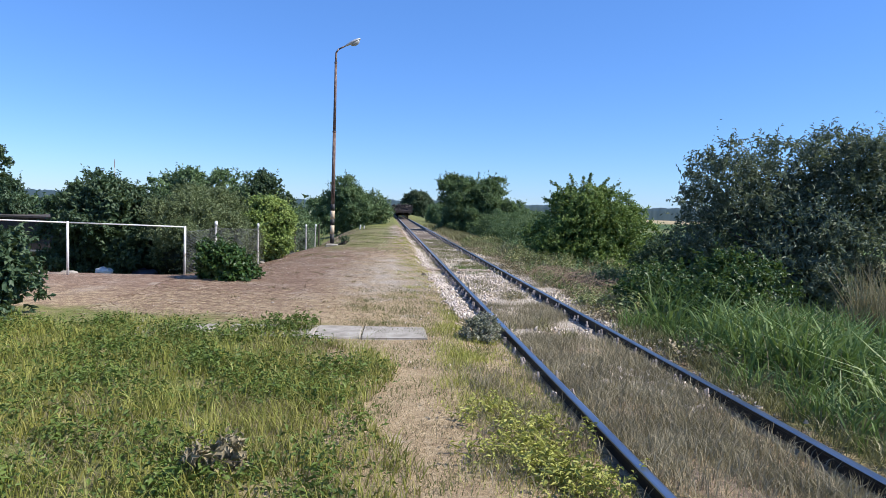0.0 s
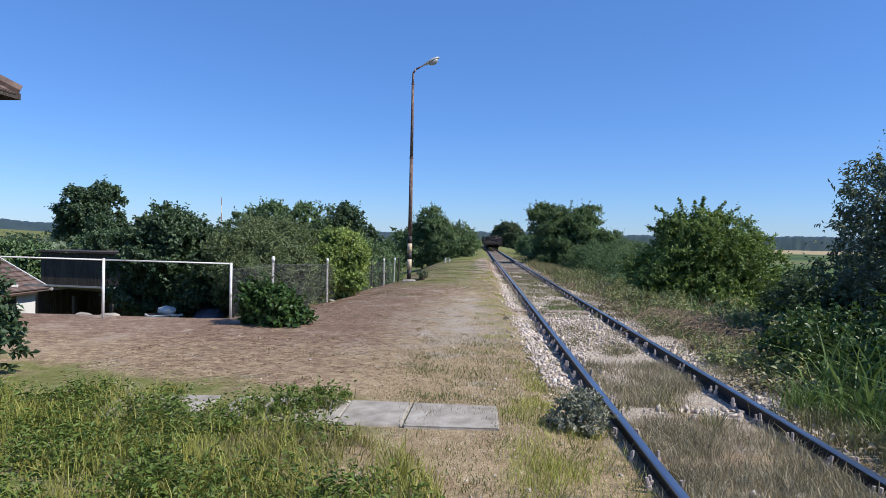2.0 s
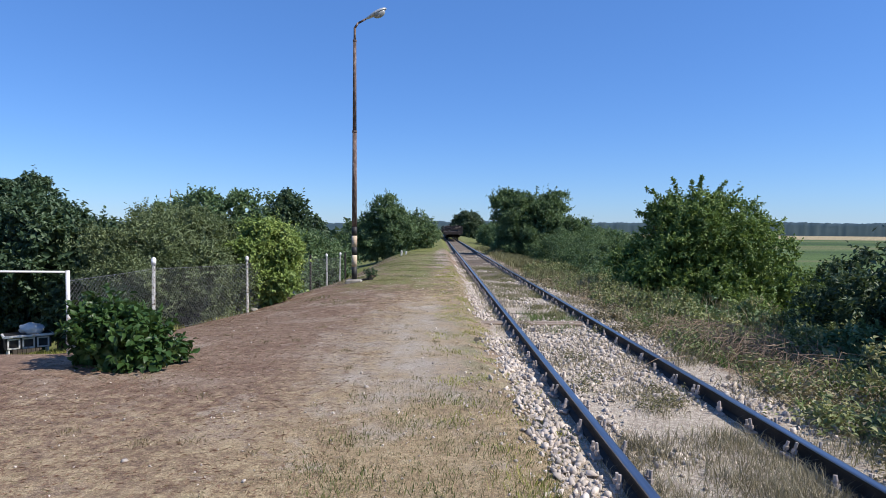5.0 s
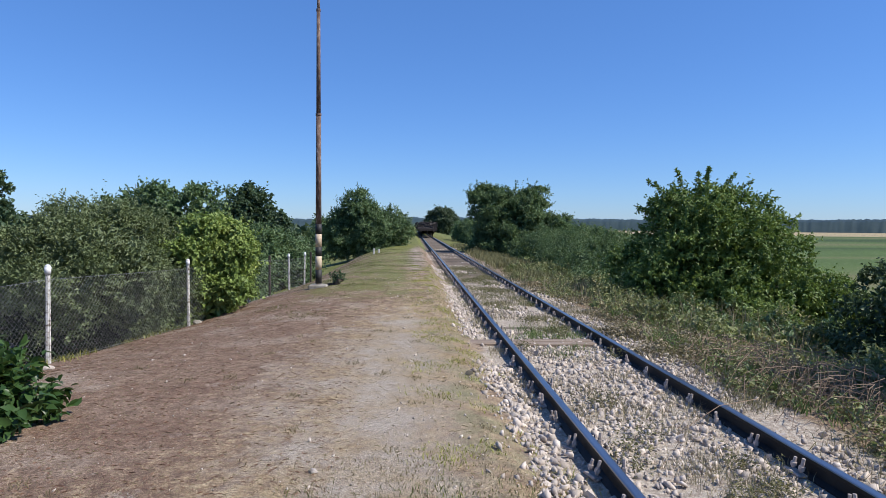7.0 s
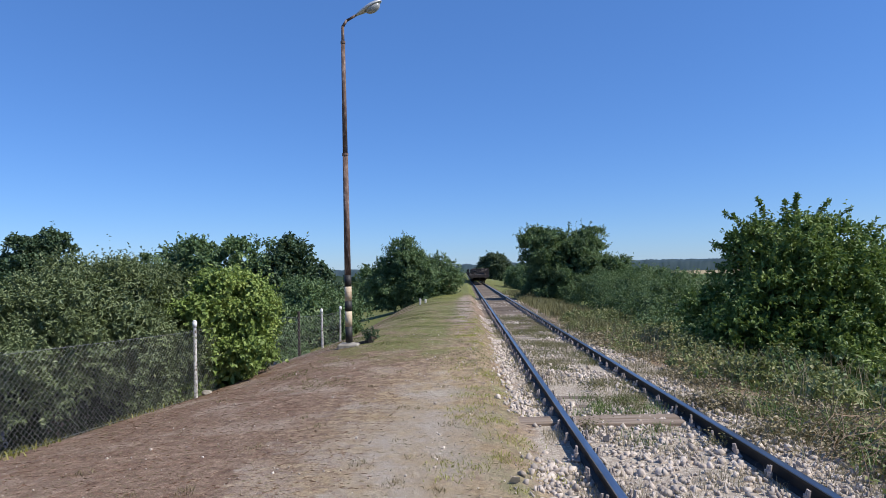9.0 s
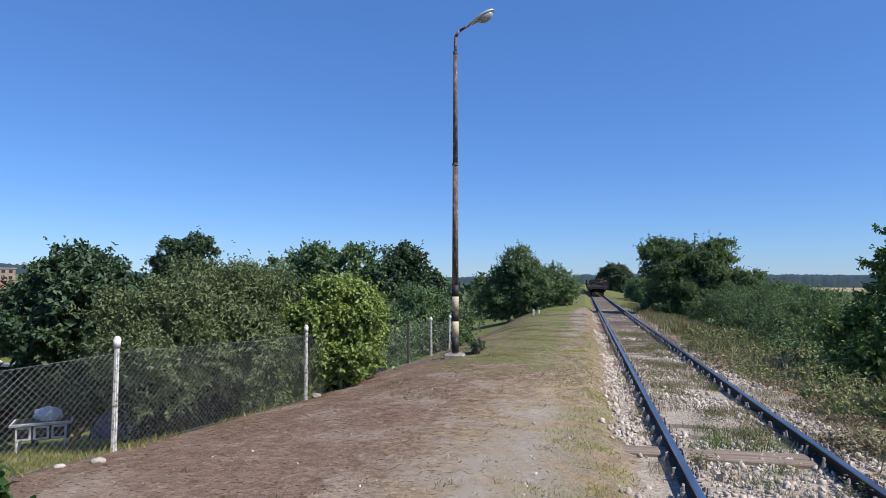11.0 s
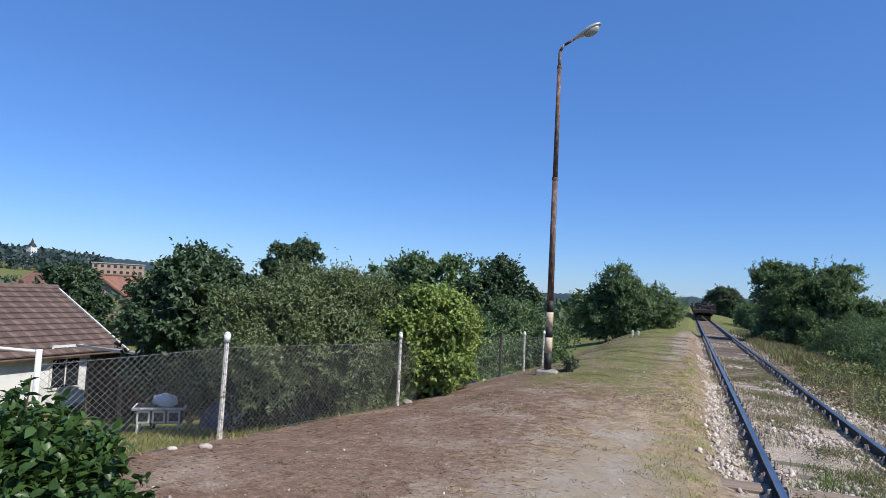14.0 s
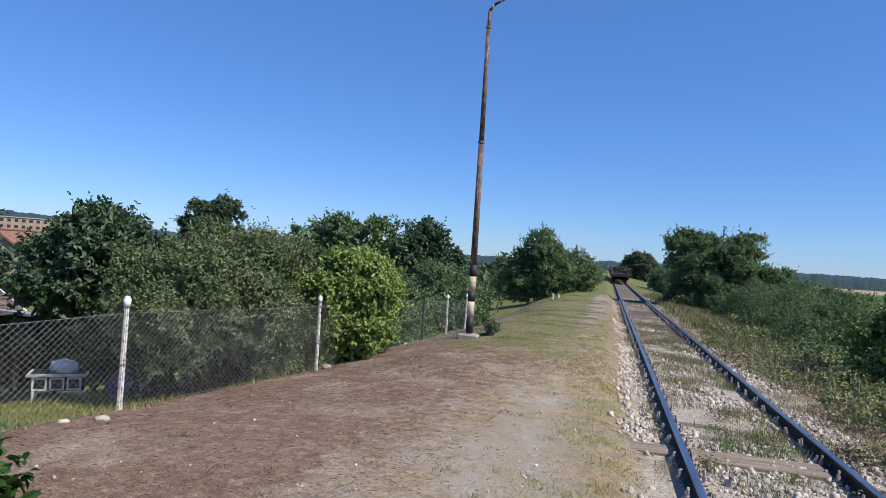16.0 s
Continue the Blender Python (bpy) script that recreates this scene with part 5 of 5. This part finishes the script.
def lush(x, y):
    edge = np.interp(y, [0, 4, 6.8, 7.3, 9.5], [-0.4, -0.45, -0.65, -1.25, -1.9])
    ragged = (x > -7.4 + 0.7 * np.sin(1.7 * y) + 0.4 * np.sin(4.1 * y + 1)) & (y > -3.2 + 0.6 * np.sin(1.3 * x) + 0.3 * np.sin(4.7 * x))
    return ragged & (y < 7.75 - 0.10 * x + 0.3 * np.sin(3 * x) + 0.2 * np.sin(7.3 * x)) & (x < edge + 0.2 * np.sin(2.3 * y + 0.5))


blades("lush_grass", scatter(90000, -8.6, -0.3, -4.4, 9.2, 0.09, 61, lush), 0.15, 0.010, G_LUSH, "lush green grass and weeds before the path", 0.7, 62)
blades("seeding_grass", scatter(28000, -8.6, -0.3, -4.4, 8.6, 0.10, 83, lush), 0.24, 0.005, G_YELLOW, "yellowish seeding grass in the meadow", 0.5, 84)


blades("meadow_straw", scatter(16000, -6.0, -0.3, 1.0, 8.6, 0.2, 123, lambda x, y: lush(x, y) & (x > -2.6 + 0.8 * np.sin(y)), 120), 0.14, 0.005, G_DRY, "dry straw among the meadow grass", 0.9, 124)


def leaf_cover(name, xy, height, leaf, material, label, seed, slim=0.55, per=7):
    """Low leafy stems over the ground."""
    g = np.random.default_rng(seed)
    n = len(xy)
    z = land(xy[:, 0], xy[:, 1])
    h = height * g.uniform(0.35, 1.2, n)
    t = (np.arange(per) + g.random((n, per))) / per
    tilt = g.normal(size=(n, 2)) * 0.45
    pos = np.stack([xy[:, None, 0] + tilt[:, None, 0] * t * h[:, None], xy[:, None, 1] + tilt[:, None, 1] * t * h[:, None], z[:, None] + h[:, None] * (t - 0.15 * t * t)], -1).reshape(-1, 3)
    k = len(pos)
    way = unit(g.normal(size=(k, 3)) * np.array([1, 1, 0.4]))
    nm = unit(g.normal(size=(k, 3)) * 0.5 + np.array([0, 0, 1.0]))
    sz = leaf * g.uniform(0.5, 1.3, k)
    v, f = leaf_faces(pos, way, nm, sz, sz * slim)
    tagged(arrays(name, v, f, material), label, "weeds", kind="stuff")


leaf_cover("meadow_weeds", scatter(13000, -8.6, -0.6, -4.4, 9.0, 0.16, 85, lush), 0.2, 0.05, L_MEADOW, "broad-leaved green weeds in the meadow", 86, 0.45)
def litter(name, n, x0, x1, y0, y1, material, label, seed, short=1.0):
    """Short dry stalks lying flat on the earth."""
    g = np.random.default_rng(seed)
    x, y = g.uniform(x0, x1, n), g.uniform(y0, y1, n)
    p = np.column_stack([x, y, land(x, y) + 0.002])
    a = g.uniform(0, 6.28, n)
    way = np.column_stack([np.cos(a), np.sin(a), g.uniform(-0.02, 0.05, n)])
    ln = g.uniform(0.015, 0.06, n) * short
    v, f = leaf_faces(p, way, np.tile([0, 0, 1.0], (n, 1)), ln, 0.004 + ln * 0.06 + (0.004 if short != 1 else 0), 0.02)
    tagged(arrays(name, v, f, material), label, "litter", kind="stuff")


litter("straw_litter", 22000, -5.0, 0.9, 7.5, 27, G_DRY, "dry stalks and chaff lying on the earth", 111)
litter("chaff", 30000, -4.6, 0.9, 9.5, 18, G_DRY, "pale chaff and leaf crumbs on the earth", 131, 0.35)
litter("dark_crumbs", 16000, -4.6, 0.6, 9.5, 19, G_RUST, "dark brown plant crumbs on the earth", 132, 0.4)
litter("bark_litter", 15000, -5.0, -0.8, 8.5, 24, G_RUST, "reddish brown plant litter on the earth", 112, 1.3)
leaf_cover("yellow_weed", scatter(320, 0.25, 0.9, 3.2, 4.6, 0.14, 87), 0.2, 0.045, G_YELLOW, "yellow flowering weed beside the rail", 88, 0.4, 12)


def bramble_bank():
    """Low mounds of bramble over the bank, thicker away from the rail."""
    g = np.random.default_rng(90)
    near, deep = [], []
    for _ in range(150):
        x, y = g.uniform(3.9, 8.6), g.uniform(7.5, 34)
        if x < 4.2 + 0.35 * math.sin(1.1 * y) or (y > 20 and x > 7.5):
            continue
        r = g.uniform(0.35, 0.75)
        h = r * g.uniform(0.42, 0.65) * min(1.0, 0.45 + 0.3 * (x - 3.8))
        (deep if x > 5.6 and g.random() < 0.6 else near).append((x, y, float(land(x, y)) + 0.35 * h, r, r * g.uniform(0.8, 1.3), h))
    for name, lobes, mt, label, n, leaf in (("brambles", near, L_BRAMBLE, "bramble and nettle mounds over the bank", 5200, 0.085), ("dark_brambles", deep, L_SCRUB, "deep green brambles under the bushes", 3600, 0.10)):
        v, f = shoots(lobes, n, 9, 0.26, leaf, 0.62, 0.5, seed=91, clumps=12, size=0.4)
        tagged(arrays(name, v, f, mt), label, "brambles", kind="stuff")


bramble_bank()
leaf_cover("dry_brambles", scatter(5200, 3.15, 5.6, 6, 30, 0.22, 121, None, 60), 0.2, 0.06, G_WITHER, "withered brown brambles beside the rail", 122)
leaf_cover("bank_nettles", scatter(3600, 3.3, 5.2, 6, 30, 0.16, 129, None, 40), 0.26, 0.06, L_BRAMBLE, "low leafy weeds along the ballast", 130)
blades("path_grass", scatter(24000, -1.3, 1.0, 1.2, 12.5, 0.12, 63, bare), 0.04, 0.005, G_DRY, "short dry grass on the trodden path", 0.8, 64)
blades("path_tufts", scatter(12000, -1.0, 1.05, 1.2, 12.0, 0.12, 93, bare, 60), 0.06, 0.006, G_TURF, "greenish tufts along the path", 0.6, 94)
blades("verge_grass", scatter(11000, 0.1, 1.0, 1.2, 10.0, 0.13, 113, lambda x, y: bare(x, y) & ((x < 0.62) | (y < 8.1)), 150), 0.09, 0.005, G_YELLOW, "yellow-green grass along the rail", 0.6, 114)
blades("turf", scatter(26000, -3.3, 0.1, 19.5, 46, 0.30, 65, None, 420), 0.035, 0.010, G_TURF, "short mown turf on the embankment top", 0.9, 66)
blades("straw", scatter(26000, -4.6, 0.9, 8.0, 27, 0.22, 67, bare, 260), 0.014, 0.006, G_DRY, "thin dry straw over the bare earth", 1.6, 68)
blades("earth_tufts", scatter(2800, -3.8, 0.7, 9, 24, 0.05, 95, bare, 40), 0.05, 0.006, G_DRY, "small dry tufts on the bare earth", 0.8, 96)
blades("track_weeds", scatter(44000, 0.3, 2.6, 1.5, 11.2, 0.16, 69, lambda x, y: bare(x, y) & ((x > 1.05) | (y < 6.0)) & ((y < 8.3) | (y > 8.7) | (x < 1.05)), 260), 0.13, 0.005, G_GREYW, "dry brownish weeds between the rails", 0.7, 70)
blades("track_weeds", scatter(38000, 0.5, 3.6, 10.5, 36, 0.15, 71, lambda x, y: bare(x, y) & (np.abs(y - 17.45) > 0.4) & ((x > 1.1) | ((y > 14) & (x > 0.85))), 160), 0.11, 0.005, G_GREYW, "thin dry weeds among the ballast", 0.6, 72)
blades("track_grass", scatter(22000, 0.1, 2.5, 8, 36, 0.15, 73, lambda x, y: bare(x, y) & (((x < 0.65) & (y < 11)) | ((x > 1.0) & (y > 17.5))), 150), 0.09, 0.007, G_TURF, "green tufts among the ballast stones", 0.6, 74)
blades("tall_grass", scatter(13000, 3.5, 8.8, -3.5, 9.9, 0.12, 75, lambda x, y: (x > 3.7 - 0.2 * (y > 8)) & (x < 8.2 + 0.6 * np.sin(2.1 * y)) & (y > -2.8 + 0.7 * np.sin(2 * x))), 0.85, 0.030, G_TALL, "tall arching reed grass on the bank", 0.85, 76)
blades("bank_weeds", scatter(22000, 3.15, 5.8, 1.2, 32, 0.16, 77, bare, 120), 0.15, 0.006, G_OLIVE, "dry weeds and grass along the rail", 0.9, 78)
leaf_cover("ballast_weeds", scatter(520, 1.3, 2.5, 10.5, 20, 0.10, 141, bare, 40), 0.16, 0.03, G_OLIVE, "small greyish weeds growing through the ballast", 142, 0.4)
blades("plank_grass", scatter(1500, 1.25, 2.5, 16.5, 18.9, 0.12, 143, lambda x, y: bare(x, y) & (np.abs(y - 17.45) > 0.3), 90), 0.12, 0.008, G_TALL, "green grass beside the crossing planks", 0.7, 144)
blades("sleeper_weeds", scatter(16000, 1.1, 2.7, 18.6, 36, 0.22, 127, bare, 400), 0.10, 0.006, G_OLIVE, "low olive weeds between the rails", 0.7, 128)
blades("sleeper_grass", scatter(200, 1.3, 2.3, 7.6, 9.9, 0.07, 115, bare, 40), 0.2, 0.009, G_OLIVE, "pale arching grass clumps between the rails", 0.9, 116)
blades("near_bank_grass", scatter(12000, 2.8, 4.3, -0.5, 8.5, 0.12, 133, bare, 60), 0.22, 0.008, G_OLIVE, "weedy grass between the rail and the reeds", 0.8, 134)
blades("near_bank_reeds", scatter(2600, 3.1, 4.4, 0.5, 9.5, 0.10, 135, bare, 40), 0.42, 0.018, G_TALL, "broad green grass blades at the foot of the bank", 0.9, 136)
blades("near_track_weeds", scatter(20000, 1.2, 2.6, 0.8, 7.5, 0.14, 137, bare, 120), 0.15, 0.006, G_GREYW, "grey-brown seeding weeds filling the track", 0.6, 138)
blades("rail_tufts", scatter(9000, -0.2, 0.95, 10.5, 32, 0.10, 139, bare, 80), 0.05, 0.007, G_YELLOW, "yellow-green tufts beside the ballast", 0.8, 140)
litter("bank_litter", 9000, 2.85, 4.6, 4, 30, G_RUST, "brown leaf litter beside the rail", 117)
blades("bank_straw", scatter(9000, 3.1, 5.2, 4, 26, 0.2, 118, bare, 150), 0.16, 0.005, G_GREYW, "pale dry stalks along the rail", 1.1, 119)
blades("bank_tufts", scatter(3600, 3.4, 6.0, 4, 20, 0.09, 97), 0.30, 0.012, G_TALL, "green grass tufts on the bank", 0.8, 98)
blades("nettle_stems", scatter(1300, 3.8, 7.5, 4, 26, 0.3, 125, None, 40), 0.6, 0.010, G_WITHER, "tall withered nettle stems on the bank", 0.5, 126)
blades("dry_reeds", scatter(700, 6.2, 7.0, 7.4, 8.3, 0.0, 99), 1.5, 0.014, G_DRY, "tall dry straw-coloured reeds on the bank", 0.25, 100)
blades("bank_grass", scatter(18000, 3.6, 5.8, 28, 62, 0.3, 79, None, 60), 0.38, 0.02, G_OLIVE, "tall pale grass beside the far track", 0.5, 80)
blades("yard_grass", scatter(16000, -10, -5.0, 14.6, 26, 0.2, 81), 0.10, 0.014, G_LUSH, "green yard grass below the fence", 0.5, 82)


# ---- yard, sheds and small things ----
def build_brush_pile():
    """Cut dry stems lying on the bank."""
    g = random.Random(41)
    bm = bmesh.new()
    for _ in range(420):
        x, y = 4.35 + g.gauss(0, 0.45), 14.8 + g.gauss(0, 1.0)
        a = Vector((x, y, float(land(x, y)) + g.uniform(0.12, 0.42)))
        d = Vector((g.gauss(-0.35, 0.3), g.gauss(-0.35, 0.45), g.uniform(-0.35, -0.1))) * g.uniform(0.6, 1.3)
        m = a + d * 0.5 + Vector((0, 0, g.uniform(0.05, 0.2)))
        b = a + d
        b.z = max(b.z, float(land(b.x, b.y)) + 0.01)
        tube(bm, a, m, 0.004, 0.0035, 3)
        tube(bm, m, b, 0.0035, 0.0015, 3)
    tagged(part("brush_pile", bm, DRY_STEM), "heap of dry brown cut stems on the bank", "brush pile", kind="stuff")


build_brush_pile()


def build_stump():
    x, y = -2.2, 24.4
    top = tagged(empty("tree_stump", x, y, float(land(x, y))), "small dark tree stump with a sprout by the lamp post", "stump")
    bm = tube(bmesh.new(), (0, 0, -0.05), (0.02, 0, 0.16), 0.11, 0.09, 9)
    tube(bm, (0, 0, 0.03), (-0.38, -0.16, 0.0), 0.04, 0.015, 6)
    tube(bm, (0.05, 0, 0.08), (0.2, 0.05, 0.13), 0.05, 0.03, 6)
    part("stump", bm, BARK, top)
    v, f = shoots([(0.02, 0, 0.2, 0.18, 0.15, 0.1)], 40, 8, 0.12, 0.06, 0.5, seed=77)
    arrays("sprout", v, f, L_PLUM, top)


build_stump()


def build_markers():
    for x, y, h in ((-2.3, 42.4, 0.34), (-2.05, 42.8, 0.24)):
        z = float(land(x, y))
        bm = box(bmesh.new(), 0, 0, h / 2, 0.10, 0.10, h, 0.02)
        ob = part("marker_post", bm, WHITE_POST)
        ob.matrix_world = pose(x, y, z - 0.03, 2, 3, 10)
        tagged(ob, "short white concrete marker post in the turf", "marker post", "white marker posts")


build_markers()


def rock(name, x, y, s, material, label, seed, flat=0.6):
    g = random.Random(seed)
    bm = bmesh.new()
    bmesh.ops.create_icosphere(bm, subdivisions=2, radius=1.0)
    for v in bm.verts:
        v.co = Vector((v.co.x * s * 1.3, v.co.y * s, v.co.z * s * flat)) * (1 + 0.22 * noise.noise(v.co * 1.9 + Vector((seed, 0, 0))) + g.uniform(-0.05, 0.05))
    ob = part(name, bm, material)
    ob.matrix_world = pose(x, y, float(land(x, y)) + s * flat * 0.45, 0, 0, g.uniform(0, 180))
    return tagged(ob, label, "rock")


rock("white_rock", -4.62, 15.75, 0.06, STONE, "pale chalky stone lying by the fence", 1)
rock("white_rock", -4.85, 15.5, 0.042, STONE, "small pale stone beside the fence post", 2)
rock("white_rock", -6.1, 14.5, 0.10, STONE, "white stone below the pipe railing", 3)
rock("white_rock", -4.7, 21.3, 0.09, CONCRETE, "grey stone at the foot of a fence post", 4)
rock("white_rock", -7.6, 14.3, 0.16, CONCRETE, "rough grey stone by the railing", 5)
rock("white_rock", -8.2, 14.4, 0.2, CONCRETE, "rough grey rubble stone by the railing", 6)
rock("white_rock", -5.5, 14.6, 0.08, STONE, "pale stone in the grass by the railing", 7)


def build_shed():
    x, y = -14.2, 24.6
    z = float(land(x, y)) - 0.1
    top = tagged(empty("shed", x, y, z, -8), "dark open wooden shed with a pale sheet roof", "shed")
    h = -0.45 - z
    for cx, cy, sx, sy in ((-1.5, 0, 0.1, 2.4), (1.5, 0.6, 0.1, 1.2), (0, 1.2, 3.0, 0.1)):
        n = int(max(sx, sy) / 0.16)
        for i in range(n):
            u = (i + 0.5) / n - 0.5
            part("board", box(bmesh.new(), cx + (u * sx if sx > sy else 0), cy + (u * sy if sy > sx else 0), h / 2, 0.15 if sx > sy else 0.04, 0.15 if sy > sx else 0.04, h), DARK_WOOD, top)
    for px in (-1.5, 0, 1.5):
        part("post", box(bmesh.new(), px, -1.2, h / 2 - 0.1, 0.1, 0.1, h), DARK_WOOD, top)
    bm = bmesh.new()
    for i in range(18):
        box(bm, -1.7 + i * 0.2, 0, h + 0.05, 0.13, 2.9, 0.03)
        box(bm, -1.6 + i * 0.2, 0, h + 0.035, 0.09, 2.9, 0.03)
    bmesh.ops.rotate(bm, verts=bm.verts, cent=(0, 0, h), matrix=Matrix.Rotation(radians(-9), 3, "X"))
    part("roof", bm, SHEET, top, "pale corrugated sheet roof")
    part("fascia", box(bmesh.new(), 0, -1.46, h + 0.27, 3.6, 0.03, 0.06), SHEET, top, "grey fascia board")
    x, y = -17.2, 29.5
    z = float(land(x, y)) - 0.1
    top = tagged(empty("board_barn", x, y, z, -8), "tall dark barn of weathered boards", "barn")
    h = 0.75 - z
    for i in range(30):
        part("board", box(bmesh.new(), -3.0 + i * 0.2, 0, h / 2, 0.19, 0.04, h + 0.05 * math.sin(7 * i)), DARK_WOOD, top)
    part("roof", box(bmesh.new(), 0, 2.0, h + 0.05, 6.4, 4.4, 0.08), DARK_WOOD, top)
    part("rear_wall", box(bmesh.new(), 0, 4.0, h / 2, 6.0, 0.1, h), DARK_WOOD, top)


build_shed()


def build_yard_things():
    x, y = -9.25, 19.75
    z = float(land(x, y))
    top = tagged(empty("garden_stove", x, y, z, 38), "old dark garden stove with white trim and legs", "stove")
    part("top_plate", box(bmesh.new(), 0, 0, 0.52, 0.95, 0.55, 0.05, 0.01), WHITE_PIPE, top, "white enamelled rim of the stove top")
    part("hob", box(bmesh.new(), 0, 0, 0.549, 0.86, 0.46, 0.012, 0.003), POLE_BLACK, top, "black iron hob")
    part("body", box(bmesh.new(), 0, 0.03, 0.36, 0.86, 0.44, 0.26, 0.01), POLE_BLACK, top)
    bm = bmesh.new()
    for u in (-0.27, 0, 0.27):
        for s in (-1, 1):
            box(bm, u + s * 0.10, -0.2, 0.36, 0.03, 0.03, 0.22)
            box(bm, u, -0.2, 0.36 + s * 0.10, 0.2, 0.03, 0.03)
    part("trim", bm, WHITE_PIPE, top, "white enamel trim frames")
    for sx in (-1, 1):
        for sy in (-1, 1):
            part("leg", tube(bmesh.new(), (sx * 0.38, sy * 0.2, -0.1), (sx * 0.36, sy * 0.18, 0.26), 0.025, 0.02, 6), WHITE_PIPE, top)
    for n2, dx, dy, s, mt, lb in (("plastic_sack", 0.05, 0.06, (0.26, 0.19, 0.15), RUBBISH, "crumpled white plastic sack on the garden stove"), ("tarpaulin", 1.0, 0.75, (0.55, 0.42, 0.45), BLUE, "bundle under a faded blue tarpaulin")):
        bm = bmesh.new()
        bmesh.ops.create_icosphere(bm, subdivisions=3, radius=1.0)
        for v in bm.verts:
            k = 1 + 0.25 * noise.noise(v.co * 2.3 + Vector((dx, 3, 0)))
            v.co = Vector((v.co.x * s[0] * k, v.co.y * s[1] * k, max(v.co.z, -0.5) * s[2] * k))
        ob = part(n2, bm, mt, smooth=True)
        foot = z + 0.553 if n2 == "plastic_sack" else float(land(x + dx, y + dy))
        ob.matrix_world = pose(x + dx, y + dy, foot + s[2] * 0.45)
        tagged(ob, lb, n2.split("_")[0] if n2 != "plastic_sack" else "sack")


build_yard_things()


def build_station():
    """The station house: only the corner of its hipped roof comes into view."""
    z0 = 0.3
    top = tagged(empty("station_house", -13.2, 9.0, z0), "station house with a hipped clay tile roof", "building")
    ex, ey, ez, rise = 4.35, 4.4, 4.0, 2.6
    bm = bmesh.new()
    for sx in (-1, 1):
        box(bm, sx * (ex - 0.95), 0, ez / 2, 0.3, 2 * (ey - 0.95), ez)
        box(bm, 0, sx * (ey - 0.95), ez / 2, 2 * (ex - 0.95), 0.296, ez)
    part("wall", bm, PLASTER, top)
    bm = bmesh.new()
    c = [bm.verts.new((sx * ex, sy * ey, ez)) for sx, sy in ((-1, -1), (1, -1), (1, 1), (-1, 1))]
    r = [bm.verts.new((0, sy * 0.6, ez + rise)) for sy in (-1, 1)]
    for f in ((c[0], c[1], r[0]), (c[1], c[2], r[1], r[0]), (c[2], c[3], r[1]), (c[3], c[0], r[0], r[1]), (c[3], c[2], c[1], c[0])):
        bm.faces.new(f)
    bmesh.ops.recalc_face_normals(bm, faces=bm.faces)
    roof = part("roof", bm, TILE, top)
    bm = bmesh.new()
    tube(bm, (ex, ey, ez + 0.05), (0, 0.6, ez + rise + 0.05), 0.12, 0.12, 8)
    part("hip_cap", bm, TILE, top)
    bm = bmesh.new()
    for sx in (-1, 1):
        box(bm, sx * ex, 0, ez - 0.05, 0.04, 2 * ey, 0.12)
        box(bm, 0, sx * ey, ez - 0.05, 2 * ex, 0.036, 0.12)
    part("fascia", bm, DARK_WOOD, top)
    first = None
    for i in range(24):
        for row in range(3):
            if first is None:
                b2 = tube(bmesh.new(), (0, -0.11, 0), (0, 0.11, 0), 0.03, 0.03, 6)
                box(b2, 0, 0, 0, 0.36, 0.24, 0.03)
                ob = first = part("eave_tile", b2, TILE, roof)
            else:
                ob = first.copy()
                scene.collection.objects.link(ob)
            ob.matrix_basis = pose(ex - 0.12 - row * 0.3, ey - 0.25 - i * 0.25 - row * 0.26, ez + 0.06 + row * 0.18, 0, 31, 0)


build_station()


def build_mast():
    x, y = -0.382 * 300, 0.923 * 300
    z = float(land(x, y))
    top = tagged(empty("radio_mast", x, y, z), "thin red and white radio mast beyond the village", "mast")
    h = 0.054 * 300 + 1.8 - z
    for i in range(6):
        part("mast_section", tube(bmesh.new(), (0, 0, h * i / 6), (0, 0, h * (i + 1) / 6), 0.35 - 0.04 * i, 0.31 - 0.04 * i, 6), TILE_RED if i % 2 else WHITE_PIPE, top)


build_mast()
